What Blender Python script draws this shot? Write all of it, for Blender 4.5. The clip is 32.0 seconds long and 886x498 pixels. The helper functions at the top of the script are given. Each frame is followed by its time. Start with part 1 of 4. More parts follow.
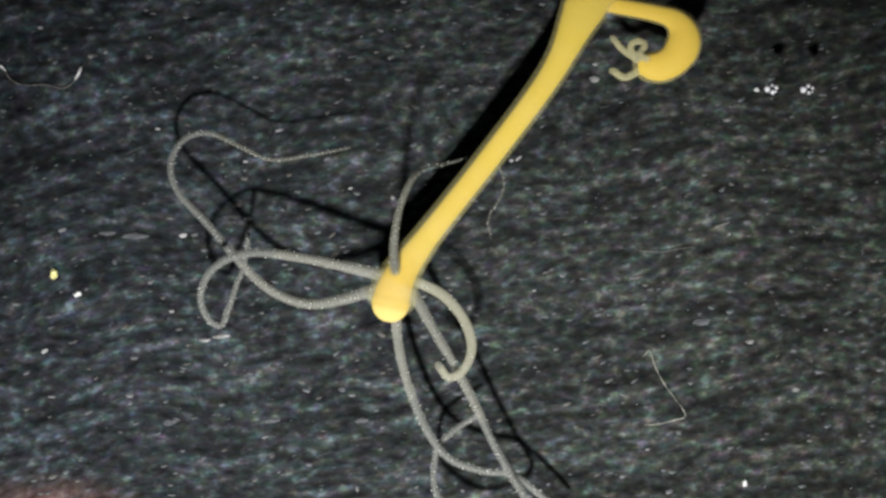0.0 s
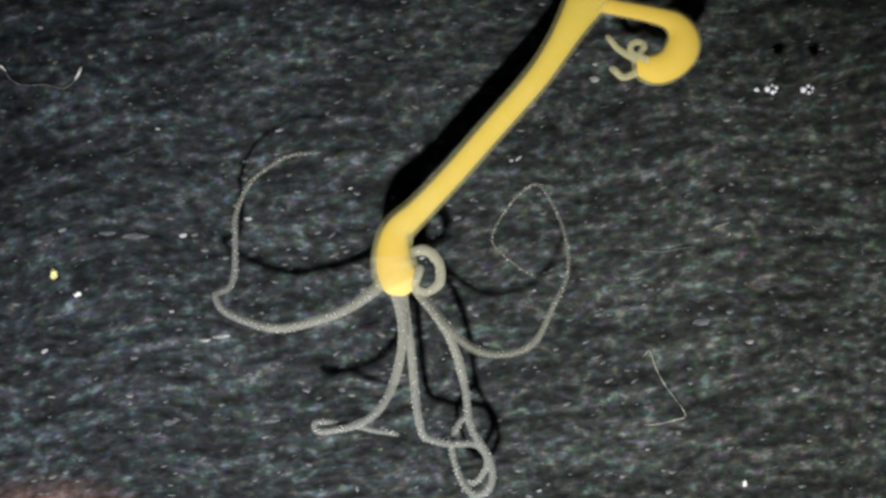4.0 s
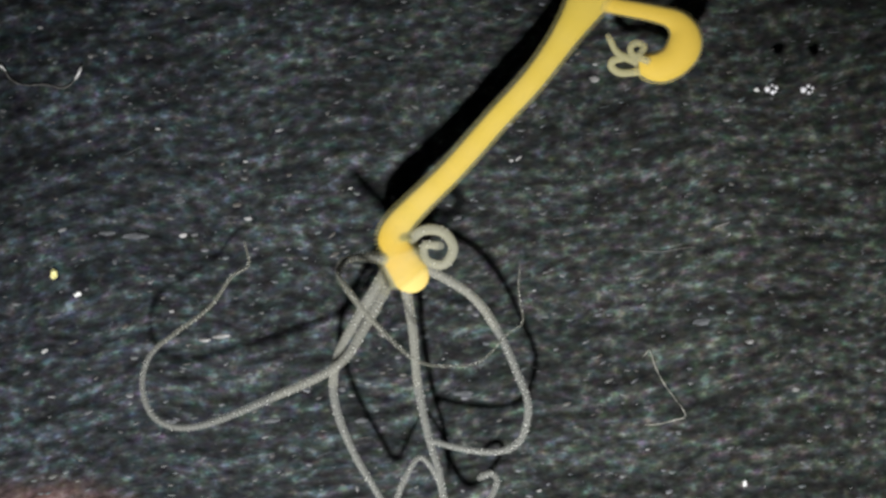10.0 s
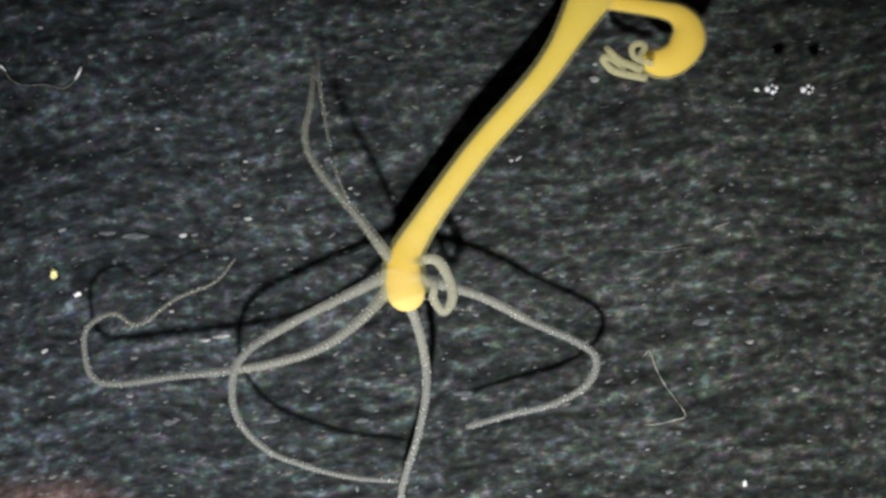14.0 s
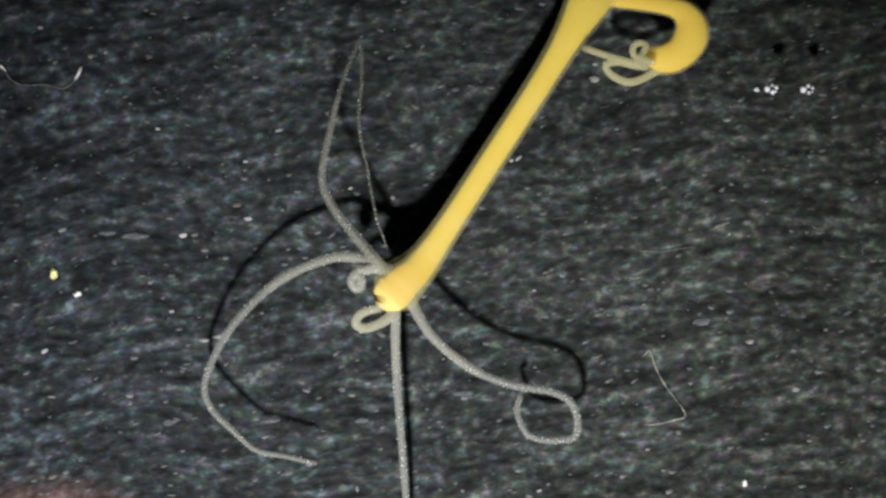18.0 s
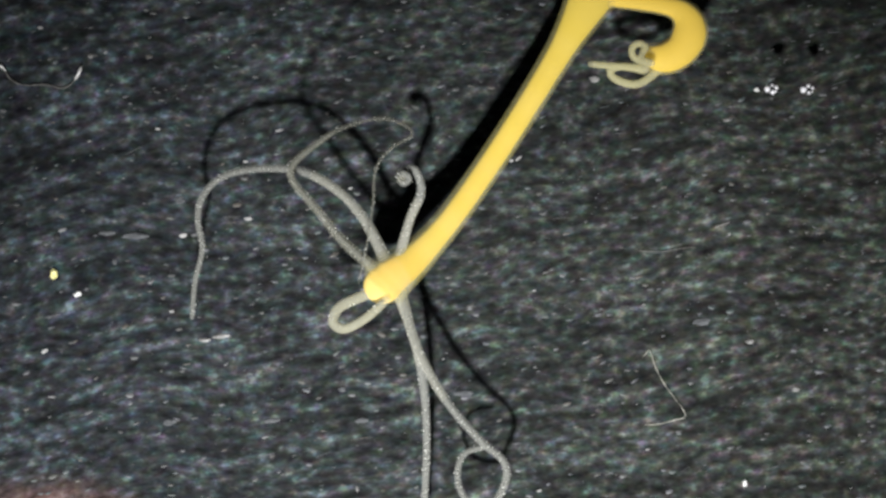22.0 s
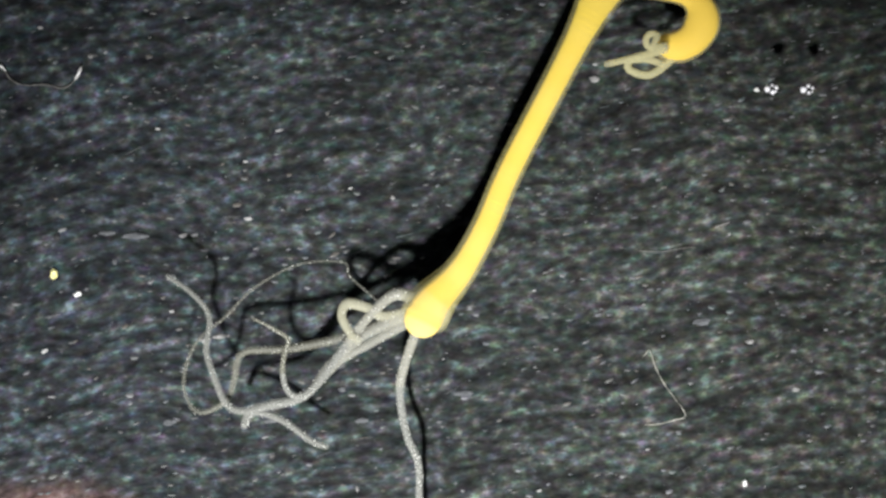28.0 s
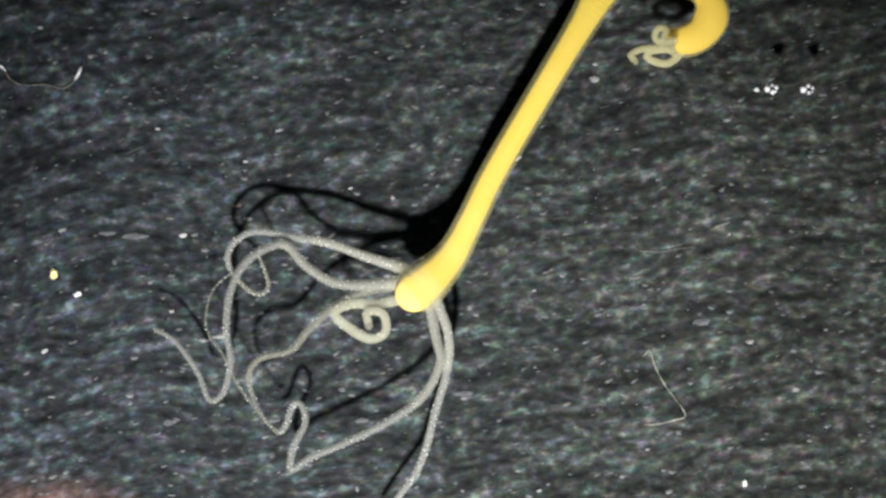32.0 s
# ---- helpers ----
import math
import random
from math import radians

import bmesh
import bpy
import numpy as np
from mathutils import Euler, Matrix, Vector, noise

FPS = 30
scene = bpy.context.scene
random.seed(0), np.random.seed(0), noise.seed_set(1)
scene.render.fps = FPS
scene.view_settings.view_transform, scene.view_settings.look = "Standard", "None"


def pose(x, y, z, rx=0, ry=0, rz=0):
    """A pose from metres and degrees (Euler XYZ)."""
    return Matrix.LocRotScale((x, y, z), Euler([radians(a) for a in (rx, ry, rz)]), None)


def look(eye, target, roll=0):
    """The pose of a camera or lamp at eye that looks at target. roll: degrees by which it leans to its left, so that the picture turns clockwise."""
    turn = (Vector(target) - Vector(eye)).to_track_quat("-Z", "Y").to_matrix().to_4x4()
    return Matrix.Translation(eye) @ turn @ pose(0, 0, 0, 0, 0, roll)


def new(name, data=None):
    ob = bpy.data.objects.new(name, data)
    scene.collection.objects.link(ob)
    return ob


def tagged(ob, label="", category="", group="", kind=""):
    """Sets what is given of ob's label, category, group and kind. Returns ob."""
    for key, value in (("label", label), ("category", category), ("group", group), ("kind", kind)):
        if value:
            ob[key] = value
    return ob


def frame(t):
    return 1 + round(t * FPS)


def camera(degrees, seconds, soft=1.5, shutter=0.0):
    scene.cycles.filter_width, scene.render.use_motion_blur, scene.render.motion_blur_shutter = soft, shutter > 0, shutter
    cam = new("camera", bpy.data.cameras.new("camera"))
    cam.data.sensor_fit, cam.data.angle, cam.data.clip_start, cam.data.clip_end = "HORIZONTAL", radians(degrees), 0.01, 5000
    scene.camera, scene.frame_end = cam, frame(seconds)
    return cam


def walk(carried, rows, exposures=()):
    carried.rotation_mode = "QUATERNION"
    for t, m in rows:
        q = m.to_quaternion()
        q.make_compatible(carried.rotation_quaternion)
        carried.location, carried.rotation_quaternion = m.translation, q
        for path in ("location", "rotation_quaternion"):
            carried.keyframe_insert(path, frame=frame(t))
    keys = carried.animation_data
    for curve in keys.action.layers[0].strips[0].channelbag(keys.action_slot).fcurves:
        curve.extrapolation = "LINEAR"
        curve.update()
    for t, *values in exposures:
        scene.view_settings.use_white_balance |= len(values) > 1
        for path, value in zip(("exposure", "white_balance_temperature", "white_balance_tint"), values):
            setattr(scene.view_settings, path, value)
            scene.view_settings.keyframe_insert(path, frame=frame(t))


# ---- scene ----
cam = camera(7.29, 32.0, soft=3.0)
HIGH = 0.08                      # working distance of the stereo microscope
walk(cam, [(0.0, pose(0, 0, HIGH)), (32.0, pose(0, 0, HIGH))], exposures=[(0.0, 0.0), (19.0, 0.0), (21.0, 0.25), (23.0, 0.25), (25.0, 0.32), (28.0, 0.51), (32.0, 0.51)])

# ---- light ----
# one gooseneck lamp low at the near side of a dark bench
world = bpy.data.worlds.new("dark_room")
scene.world = world
world.use_nodes = True
world.node_tree.nodes["Background"].inputs[0].default_value = (0.75, 0.87, 1.0, 1)
world.node_tree.nodes["Background"].inputs[1].default_value = 0.018
lamp_data = bpy.data.lights.new("gooseneck_lamp", "SPOT")
lamp_data.energy, lamp_data.shadow_soft_size, lamp_data.spot_size = 0.50, 0.0021, radians(15.6)
lamp_data.spot_blend = 1.0
lamp_data.color = (0.96, 0.97, 0.97)
gooseneck = new("gooseneck_lamp", lamp_data)
gooseneck.matrix_world = look((-0.0050, -0.0350, 0.0610), (-0.0001, -0.0043, 0))

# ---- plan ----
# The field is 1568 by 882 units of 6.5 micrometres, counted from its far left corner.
UNIT = 6.5e-6
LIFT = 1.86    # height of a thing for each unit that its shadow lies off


def at(x, y, h=0.0):
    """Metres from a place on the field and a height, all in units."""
    k = UNIT * (1 - h * UNIT / HIGH)
    return Vector(((x - 784) * k, (441 - y) * k, h * UNIT))


# ---- materials ----
def material(name):
    m = bpy.data.materials.new(name)
    m.use_nodes = True
    nodes, links = m.node_tree.nodes, m.node_tree.links
    return m, nodes, links, nodes["Principled BSDF"], nodes["Material Output"]


def mapped(nodes, links, scale, turn=0.0, sway=0.0):
    """Object coordinates turned by some degrees, then stretched; sway bends them slowly, in metres."""
    co = nodes.new("ShaderNodeTexCoord").outputs["Object"]
    if sway:
        slow = noise_of(nodes, links, co, 520, 1, 0.5)
        off = nodes.new("ShaderNodeVectorMath")
        off.operation = "MULTIPLY_ADD"
        links.new(slow.outputs["Color"], off.inputs[0])
        off.inputs[1].default_value = (sway, sway, 0)
        links.new(co, off.inputs[2])
        co = off.outputs[0]
    mp = nodes.new("ShaderNodeMapping")
    mp.vector_type = "TEXTURE"
    mp.inputs["Scale"].default_value = [1 / v for v in scale]
    mp.inputs["Rotation"].default_value = (0, 0, radians(turn))
    links.new(co, mp.inputs["Vector"])
    return mp.outputs["Vector"]


def noise_of(nodes, links, vector, scale, detail=3.0, rough=0.6):
    n = nodes.new("ShaderNodeTexNoise")
    n.inputs["Scale"].default_value, n.inputs["Detail"].default_value, n.inputs["Roughness"].default_value = scale, detail, rough
    links.new(vector, n.inputs["Vector"])
    return n


def ramp_of(nodes, links, factor, stops):
    r = nodes.new("ShaderNodeValToRGB")
    while len(r.color_ramp.elements) < len(stops):
        r.color_ramp.elements.new(0.5)
    for e, (p, c) in zip(r.color_ramp.elements, stops):
        e.position, e.color = p, (*c, 1)
    links.new(factor, r.inputs["Fac"])
    return r


def slate_material():
    """Dark stone with streaks, mottled in grey, blue-green and brown, and a rusty stain at one corner."""
    m, nodes, links, bsdf, out = material("brushed_slate")
    v = mapped(nodes, links, (0.62, 1.0, 1.0), 9, 4.0e-4)
    w = mapped(nodes, links, (0.20, 1.0, 1.0), 7, 6.0e-4)

    def times(a, c):
        mul = nodes.new("ShaderNodeMixRGB")
        mul.blend_type = "MULTIPLY"
        mul.inputs[0].default_value = 1.0
        links.new(a, mul.inputs[1])
        links.new(c, mul.inputs[2])
        return mul.outputs["Color"]

    grain = noise_of(nodes, links, v, 10000, 3, 0.62)
    streak = noise_of(nodes, links, w, 5200, 2, 0.5)
    tint = noise_of(nodes, links, v, 11000, 2, 0.6)
    broad = noise_of(nodes, links, mapped(nodes, links, (0.5, 1, 1)), 1100, 3, 0.65)
    dark = ramp_of(nodes, links, grain.outputs["Fac"], [(0.34, (0.008, 0.0083, 0.0085)), (0.46, (0.019, 0.0195, 0.02)), (0.57, (0.036, 0.0365, 0.037)), (0.72, (0.11, 0.112, 0.115))])
    line = ramp_of(nodes, links, streak.outputs["Fac"], [(0.34, (0.45, 0.45, 0.45)), (0.52, (1.0, 1.0, 1.0)), (0.70, (1.9, 1.9, 1.9))])
    hue = nodes.new("ShaderNodeVectorMath")
    hue.operation = "MULTIPLY_ADD"
    hue.inputs[1].default_value, hue.inputs[2].default_value = (1.35, 1.2, 1.25), (0.33, 0.41, 0.375)
    links.new(tint.outputs["Color"], hue.inputs[0])
    # the stone turns from blue-grey to olive-grey across the field
    place = nodes.new("ShaderNodeTexCoord")
    axis = nodes.new("ShaderNodeSeparateXYZ")
    links.new(place.outputs["Object"], axis.inputs[0])
    slide = nodes.new("ShaderNodeMapRange")
    slide.inputs["From Min"].default_value, slide.inputs["From Max"].default_value = -0.004, 0.004
    links.new(axis.outputs["X"], slide.inputs["Value"])
    cast = ramp_of(nodes, links, slide.outputs["Result"], [(0.0, (0.84, 1.0, 1.12)), (0.55, (0.87, 1.0, 0.965)), (1.0, (0.91, 1.0, 0.87))])
    wide = ramp_of(nodes, links, broad.outputs["Fac"], [(0.3, (0.49, 0.49, 0.49)), (0.7, (1.17, 1.17, 1.17))])
    colour = times(times(times(times(dark.outputs["Color"], hue.outputs[0]), cast.outputs["Color"]), line.outputs["Color"]), wide.outputs["Color"])

    # rusty stain
    co = nodes.new("ShaderNodeTexCoord")
    sub = nodes.new("ShaderNodeVectorMath")
    sub.operation = "SUBTRACT"
    sub.inputs[1].default_value = at(75, 925)
    links.new(co.outputs["Object"], sub.inputs[0])
    squash = nodes.new("ShaderNodeVectorMath")
    squash.operation = "MULTIPLY"
    squash.inputs[1].default_value = (0.45, 1, 1)
    links.new(sub.outputs[0], squash.inputs[0])
    far = nodes.new("ShaderNodeVectorMath")
    far.operation = "LENGTH"
    links.new(squash.outputs[0], far.inputs[0])
    ragged = nodes.new("ShaderNodeMath")
    ragged.operation = "MULTIPLY_ADD"
    links.new(broad.outputs["Fac"], ragged.inputs[0])
    ragged.inputs[1].default_value = 3.0e-4
    links.new(far.outputs["Value"], ragged.inputs[2])
    edge = nodes.new("ShaderNodeMapRange")
    edge.interpolation_type = "SMOOTHSTEP"
    edge.inputs["From Min"].default_value, edge.inputs["From Max"].default_value = 2.6e-4, 8.2e-4
    edge.inputs["To Min"].default_value, edge.inputs["To Max"].default_value = 0.8, 0.0
    links.new(ragged.outputs[0], edge.inputs["Value"])
    rust = nodes.new("ShaderNodeMixRGB")
    links.new(edge.outputs["Result"], rust.inputs[0])
    links.new(colour, rust.inputs[1])
    red = ramp_of(nodes, links, grain.outputs["Fac"], [(0.3, (0.035, 0.017, 0.014)), (0.7, (0.20, 0.10, 0.08))])
    links.new(red.outputs["Color"], rust.inputs[2])
    links.new(rust.outputs["Color"], bsdf.inputs["Base Color"])
    bsdf.inputs["Roughness"].default_value = 0.62
    bsdf.inputs["Specular IOR Level"].default_value = 0.08
    bump = nodes.new("ShaderNodeBump")
    bump.inputs["Strength"].default_value, bump.inputs["Distance"].default_value = 0.6, 2.5e-5
    links.new(grain.outputs["Fac"], bump.inputs["Height"])
    links.new(bump.outputs["Normal"], bsdf.inputs["Normal"])
    return m


def fleck_material():
    m, nodes, links, bsdf, out = material("mineral_fleck")
    geo = nodes.new("ShaderNodeNewGeometry")
    c = ramp_of(nodes, links, geo.outputs["Random Per Island"], [(0.0, (0.005, 0.0055, 0.006)), (0.30, (0.017, 0.019, 0.0195)), (0.48, (0.039, 0.031, 0.023)), (0.62, (0.023, 0.036, 0.036)), (0.80, (0.043, 0.043, 0.053)), (0.94, (0.052, 0.052, 0.055)), (0.97, (0.09, 0.09, 0.095)), (1.0, (0.34, 0.33, 0.32))])
    links.new(c.outputs["Color"], bsdf.inputs["Base Color"])
    bsdf.inputs["Roughness"].default_value = 0.5
    return m


def tissue(name, low, high, grain, rough=0.45, cover=1.0, glow_through=0.3, dots=0.0, whole=False, soft=0.0, zones=None):
    """Soft living tissue: mottled, half translucent where cover is below one, with scattered white stinging cells."""
    m, nodes, links, bsdf, out = material(name)
    info = nodes.new("ShaderNodeObjectInfo")
    v = nodes.new("ShaderNodeVectorMath")
    links.new(mapped(nodes, links, (1, 1, 1)), v.inputs[0])
    if whole:
        # one body in many links: the mottling runs along it
        v.operation = "MULTIPLY"
        v.inputs[1].default_value = (0, 0, 1)
    else:
        links.new(info.outputs["Random"], v.inputs[1])
    n = noise_of(nodes, links, v.outputs[0], grain, 0 if whole else 3, 0.6)
    c = ramp_of(nodes, links, n.outputs["Fac"], [(0.36, low), (0.64, high)])
    hue = c.outputs["Color"]
    if zones:
        # the gut's colour changes along the body, and brightens to offset lamp falloff
        run = nodes.new("ShaderNodeSeparateXYZ")
        links.new(mapped(nodes, links, (1, 1, 1)), run.inputs[0])
        span = nodes.new("ShaderNodeMapRange")
        span.inputs["From Min"].default_value, span.inputs["From Max"].default_value = 0, zones[-1][0] * UNIT
        links.new(run.outputs["Z"], span.inputs["Value"])
        band = ramp_of(nodes, links, span.outputs["Result"], [(z / zones[-1][0], k) for z, k in zones])
        tinted = nodes.new("ShaderNodeMixRGB")
        tinted.blend_type, tinted.inputs[0].default_value = "MULTIPLY", 1.0
        links.new(hue, tinted.inputs[1])
        links.new(band.outputs["Color"], tinted.inputs[2])
        hue = tinted.outputs["Color"]
    if dots:
        spots = noise_of(nodes, links, v.outputs[0], 36000, 1, 0.5)
        cell = nodes.new("ShaderNodeMapRange")
        cell.inputs["From Min"].default_value, cell.inputs["From Max"].default_value = 0.675, 0.725
        cell.inputs["To Max"].default_value = dots
        links.new(spots.outputs["Fac"], cell.inputs["Value"])
        white = nodes.new("ShaderNodeMixRGB")
        links.new(cell.outputs["Result"], white.inputs[0])
        links.new(hue, white.inputs[1])
        white.inputs[2].default_value = (0.95, 0.95, 0.90, 1)
        hue = white.outputs["Color"]
    links.new(hue, bsdf.inputs["Base Color"])
    bsdf.inputs["Roughness"].default_value = rough
    bsdf.inputs["Specular IOR Level"].default_value = 0.2
    bump = nodes.new("ShaderNodeBump")
    bump.inputs["Strength"].default_value, bump.inputs["Distance"].default_value = 0.0 if whole else 0.3, 1.2e-5
    links.new(n.outputs["Fac"], bump.inputs["Height"])
    relief = bump.outputs["Normal"]
    if soft:
        # light spreads inside the tissue, so that its roundness hardly shades it
        level = nodes.new("ShaderNodeMix")
        level.data_type = "VECTOR"
        level.inputs["Factor"].default_value = soft
        for socket in level.inputs:
            if socket.type == "VECTOR" and socket.name == "A":
                links.new(relief, socket)
            if socket.type == "VECTOR" and socket.name == "B":
                socket.default_value = (0, 0, 1)
        unit = nodes.new("ShaderNodeVectorMath")
        unit.operation = "NORMALIZE"
        links.new([o for o in level.outputs if o.type == "VECTOR"][0], unit.inputs[0])
        relief = unit.outputs[0]
    links.new(relief, bsdf.inputs["Normal"])
    last = bsdf.outputs["BSDF"]
    if glow_through > 0:
        tr = nodes.new("ShaderNodeBsdfTranslucent")
        links.new(hue, tr.inputs["Color"])
        mix = nodes.new("ShaderNodeMixShader")
        mix.inputs[0].default_value = glow_through
        links.new(last, mix.inputs[1])
        links.new(tr.outputs["BSDF"], mix.inputs[2])
        last = mix.outputs["Shader"]
    if cover < 1:
        clear = nodes.new("ShaderNodeBsdfTransparent")
        mix = nodes.new("ShaderNodeMixShader")
        mix.inputs[0].default_value = cover
        if dots:
            dense = nodes.new("ShaderNodeMath")
            dense.operation = "MAXIMUM"
            dense.inputs[1].default_value = cover
            links.new(cell.outputs["Result"], dense.inputs[0])
            links.new(dense.outputs[0], mix.inputs[0])
        links.new(clear.outputs["BSDF"], mix.inputs[1])
        links.new(last, mix.inputs[2])
        last = mix.outputs["Shader"]
    links.new(last, out.inputs["Surface"])
    return m


SLATE = slate_material()
FLECK = fleck_material()
# beyond 140 the zones brighten towards the foot, making up for the lamp's falloff
YOLK = tissue("yellow_endoderm", (0.492, 0.345, 0.026), (0.512, 0.365, 0.033), 900, 0.6, 1.0, 0.0, 0.0, True, 0.7,
              [(0, (1.15, 1.2, 4.0)), (3, (1.15, 1.2, 4.0)), (11, (1.02, 0.9, 0.4)), (50, (1.02, 0.845, 0.25)), (88, (0.99, 0.87, 0.4)), (140, (1.0, 0.95, 0.8)), (240, (1.08, 1.03, 0.95)), (600, (1.40, 1.38, 1.15))])
BUD_YOLK = tissue("golden_bud_endoderm", (0.77, 0.49, 0.018), (0.81, 0.545, 0.026), 1500, 0.6, 1.0, 0.0, 0.0, True, 0.5)
SKIN = tissue("pale_ectoderm", (0.80, 0.71, 0.30), (0.85, 0.76, 0.38), 3000, 0.6, 0.22, 0.2, 0.0, True, 0.6)
SKIN_THIN = tissue("thin_pale_ectoderm", (0.76, 0.68, 0.27), (0.82, 0.74, 0.36), 3000, 0.6, 0.11, 0.2, 0.0, True, 0.6)
SKIN_HEAD = tissue("whitish_head_ectoderm", (0.76, 0.70, 0.34), (0.82, 0.76, 0.43), 3000, 0.6, 0.12, 0.2, 0.0, True, 0.6)
CREAM = tissue("cream_tentacle", (0.61, 0.59, 0.44), (0.79, 0.77, 0.61), 30000, 0.5, 0.19, 0.45, 0.3, False, 0.4)
BUD_CREAM = tissue("yellowish_bud_tentacle", (0.72, 0.68, 0.40), (0.86, 0.82, 0.54), 30000, 0.5, 0.30, 0.45, 0.0, False, 0.4)
ROOT = tissue("yellowish_tentacle_base", (0.56, 0.54, 0.39), (0.74, 0.72, 0.56), 30000, 0.5, 0.20, 0.45, 0.0, False, 0.4)
ARM = tissue("translucent_tentacle", (0.46, 0.465, 0.43), (0.64, 0.645, 0.60), 26000, 0.5, 0.175, 0.45, 0.5, False, 0.3)
ARM_BASE = tissue("dense_tentacle_base", (0.56, 0.55, 0.47), (0.76, 0.75, 0.66), 26000, 0.5, 0.215, 0.45, 0.4, False, 0.3)
ARM_FAINT = tissue("faint_tentacle", (0.44, 0.43, 0.34), (0.62, 0.61, 0.49), 26000, 0.5, 0.12, 0.45, 0.6, False, 0.3)
ARM_CLEAR = tissue("glassy_tentacle_end", (0.44, 0.43, 0.34), (0.62, 0.61, 0.49), 26000, 0.5, 0.06, 0.45, 0.6, False, 0.3)
LUMEN = tissue("dusky_tentacle_core", (0.13, 0.13, 0.114), (0.20, 0.20, 0.178), 9000, 0.6, 0.6, 0.3, 0.0, False, 0.5)
BATTERY = tissue("white_stinging_cells", (0.70, 0.70, 0.65), (0.88, 0.88, 0.83), 60000, 0.35, 1.0, 0.0)


# ---- mesh helpers ----
def mesh_of(name, verts, faces, mat, smooth=True):
    me = bpy.data.meshes.new(name)
    me.from_pydata([tuple(v) for v in verts], [], faces)
    me.materials.append(mat)
    if smooth:
        me.polygons.foreach_set("use_smooth", [True] * len(me.polygons))
    me.update()
    return me


def part(name, me, parent, label=""):
    ob = new(name, me)
    ob.parent = parent
    return tagged(ob, label) if label else ob


def lathe(name, profile, mat, sides=16, lumps=0.0, seed=0, capped=(True, True)):
    """A turned tube along z from (z, radius) pairs in units, with an uneven skin."""
    rng = random.Random(seed)
    verts, faces = [], []
    for z, r in profile:
        for i in range(sides):
            a = 2 * math.pi * i / sides
            k = r * (1 + lumps * (rng.random() * 2 - 1))
            verts.append((k * math.cos(a) * UNIT, k * math.sin(a) * UNIT, z * UNIT))
    for j in range(len(profile) - 1):
        for i in range(sides):
            k = (i + 1) % sides
            faces.append((j * sides + i, j * sides + k, (j + 1) * sides + k, (j + 1) * sides + i))
    if capped[0]:
        faces.append(tuple(reversed(range(sides))))
    if capped[1]:
        faces.append(tuple((len(profile) - 1) * sides + i for i in range(sides)))
    return mesh_of(name, verts, faces, mat)


# ---- the bed ----
def relief_grid(rows=294, cols=522, seed=11):
    """Heights of the bed in units, on a grid over the field with a margin: fine ridges along the streaks, pits and broad swells."""
    rng = np.random.default_rng(seed)

    def octave(wide, high):
        """Smooth noise with cells of that size in grid steps."""
        n, m = int(rows / high) + 3, int(cols / wide) + 3
        g = rng.random((n, m)) * 2 - 1
        r, c = np.arange(rows) / high, np.arange(cols) / wide
        i, j = r.astype(int), c.astype(int)
        f, e = (r - i)[:, None], (c - j)[None, :]
        f, e = f * f * (3 - 2 * f), e * e * (3 - 2 * e)
        a, b = g[np.ix_(i, j)], g[np.ix_(i, j + 1)]
        c0, d = g[np.ix_(i + 1, j)], g[np.ix_(i + 1, j + 1)]
        return (a * (1 - e) + b * e) * (1 - f) + (c0 * (1 - e) + d * e) * f

    h = 1.3 * octave(60, 34) + 1.0 * octave(17, 7) + 0.9 * octave(7, 3) + 0.55 * octave(3, 1.6)
    # slanting the rows makes the ridges rise to the far right
    for j in range(cols):
        h[:, j] = np.roll(h[:, j], -int(j * 0.13))
    return h - h.max()


RELIEF, STEP = relief_grid(), 3.4


def bed_height(x, y):
    """Height of the bed in units at a place on the field."""
    i, j = int(round((y + 58) / STEP)), int(round((x + 102) / STEP))
    return float(RELIEF[min(max(i, 0), RELIEF.shape[0] - 1), min(max(j, 0), RELIEF.shape[1] - 1)])


def bed():
    """A slab of slate: a finely ridged field in the middle, flat round it."""
    rows, cols = RELIEF.shape
    jj, ii = np.meshgrid(np.arange(cols), np.arange(rows))
    x, y = (-102 + jj * STEP - 784) * UNIT, (441 + 58 - ii * STEP) * UNIT
    # the relief runs out towards the margin
    rim = np.minimum(np.minimum(jj, cols - 1 - jj), np.minimum(ii, rows - 1 - ii)) / 8.0
    z = RELIEF * np.clip(rim, 0, 1) * UNIT
    verts = np.stack([x, y, z], 2).reshape(-1, 3).tolist()
    k = (ii[:-1, :-1] * cols + jj[:-1, :-1]).reshape(-1)
    faces = np.stack([k, k + cols, k + cols + 1, k + 1], 1).tolist()
    n, half = len(verts), 0.03
    left, right, far, near = x[0, 0], x[0, -1], y[0, 0], y[-1, 0]
    verts += [(-half, half, 0), (half, half, 0), (half, -half, 0), (-half, -half, 0), (left, far, 0), (right, far, 0), (right, near, 0), (left, near, 0),
              (-half, half, -0.002), (half, half, -0.002), (half, -half, -0.002), (-half, -half, -0.002)]
    for p in range(4):
        q = (p + 1) % 4
        faces += [[n + q, n + p, n + 4 + p, n + 4 + q], [n + p, n + q, n + 8 + q, n + 8 + p]]
    faces.append([n + 8, n + 9, n + 10, n + 11])
    ob = new("ground", mesh_of("ground", verts, faces, SLATE, True))
    return tagged(ob, "dark slate-grey streaked bed with fine pale grain", "ground", kind="structure")


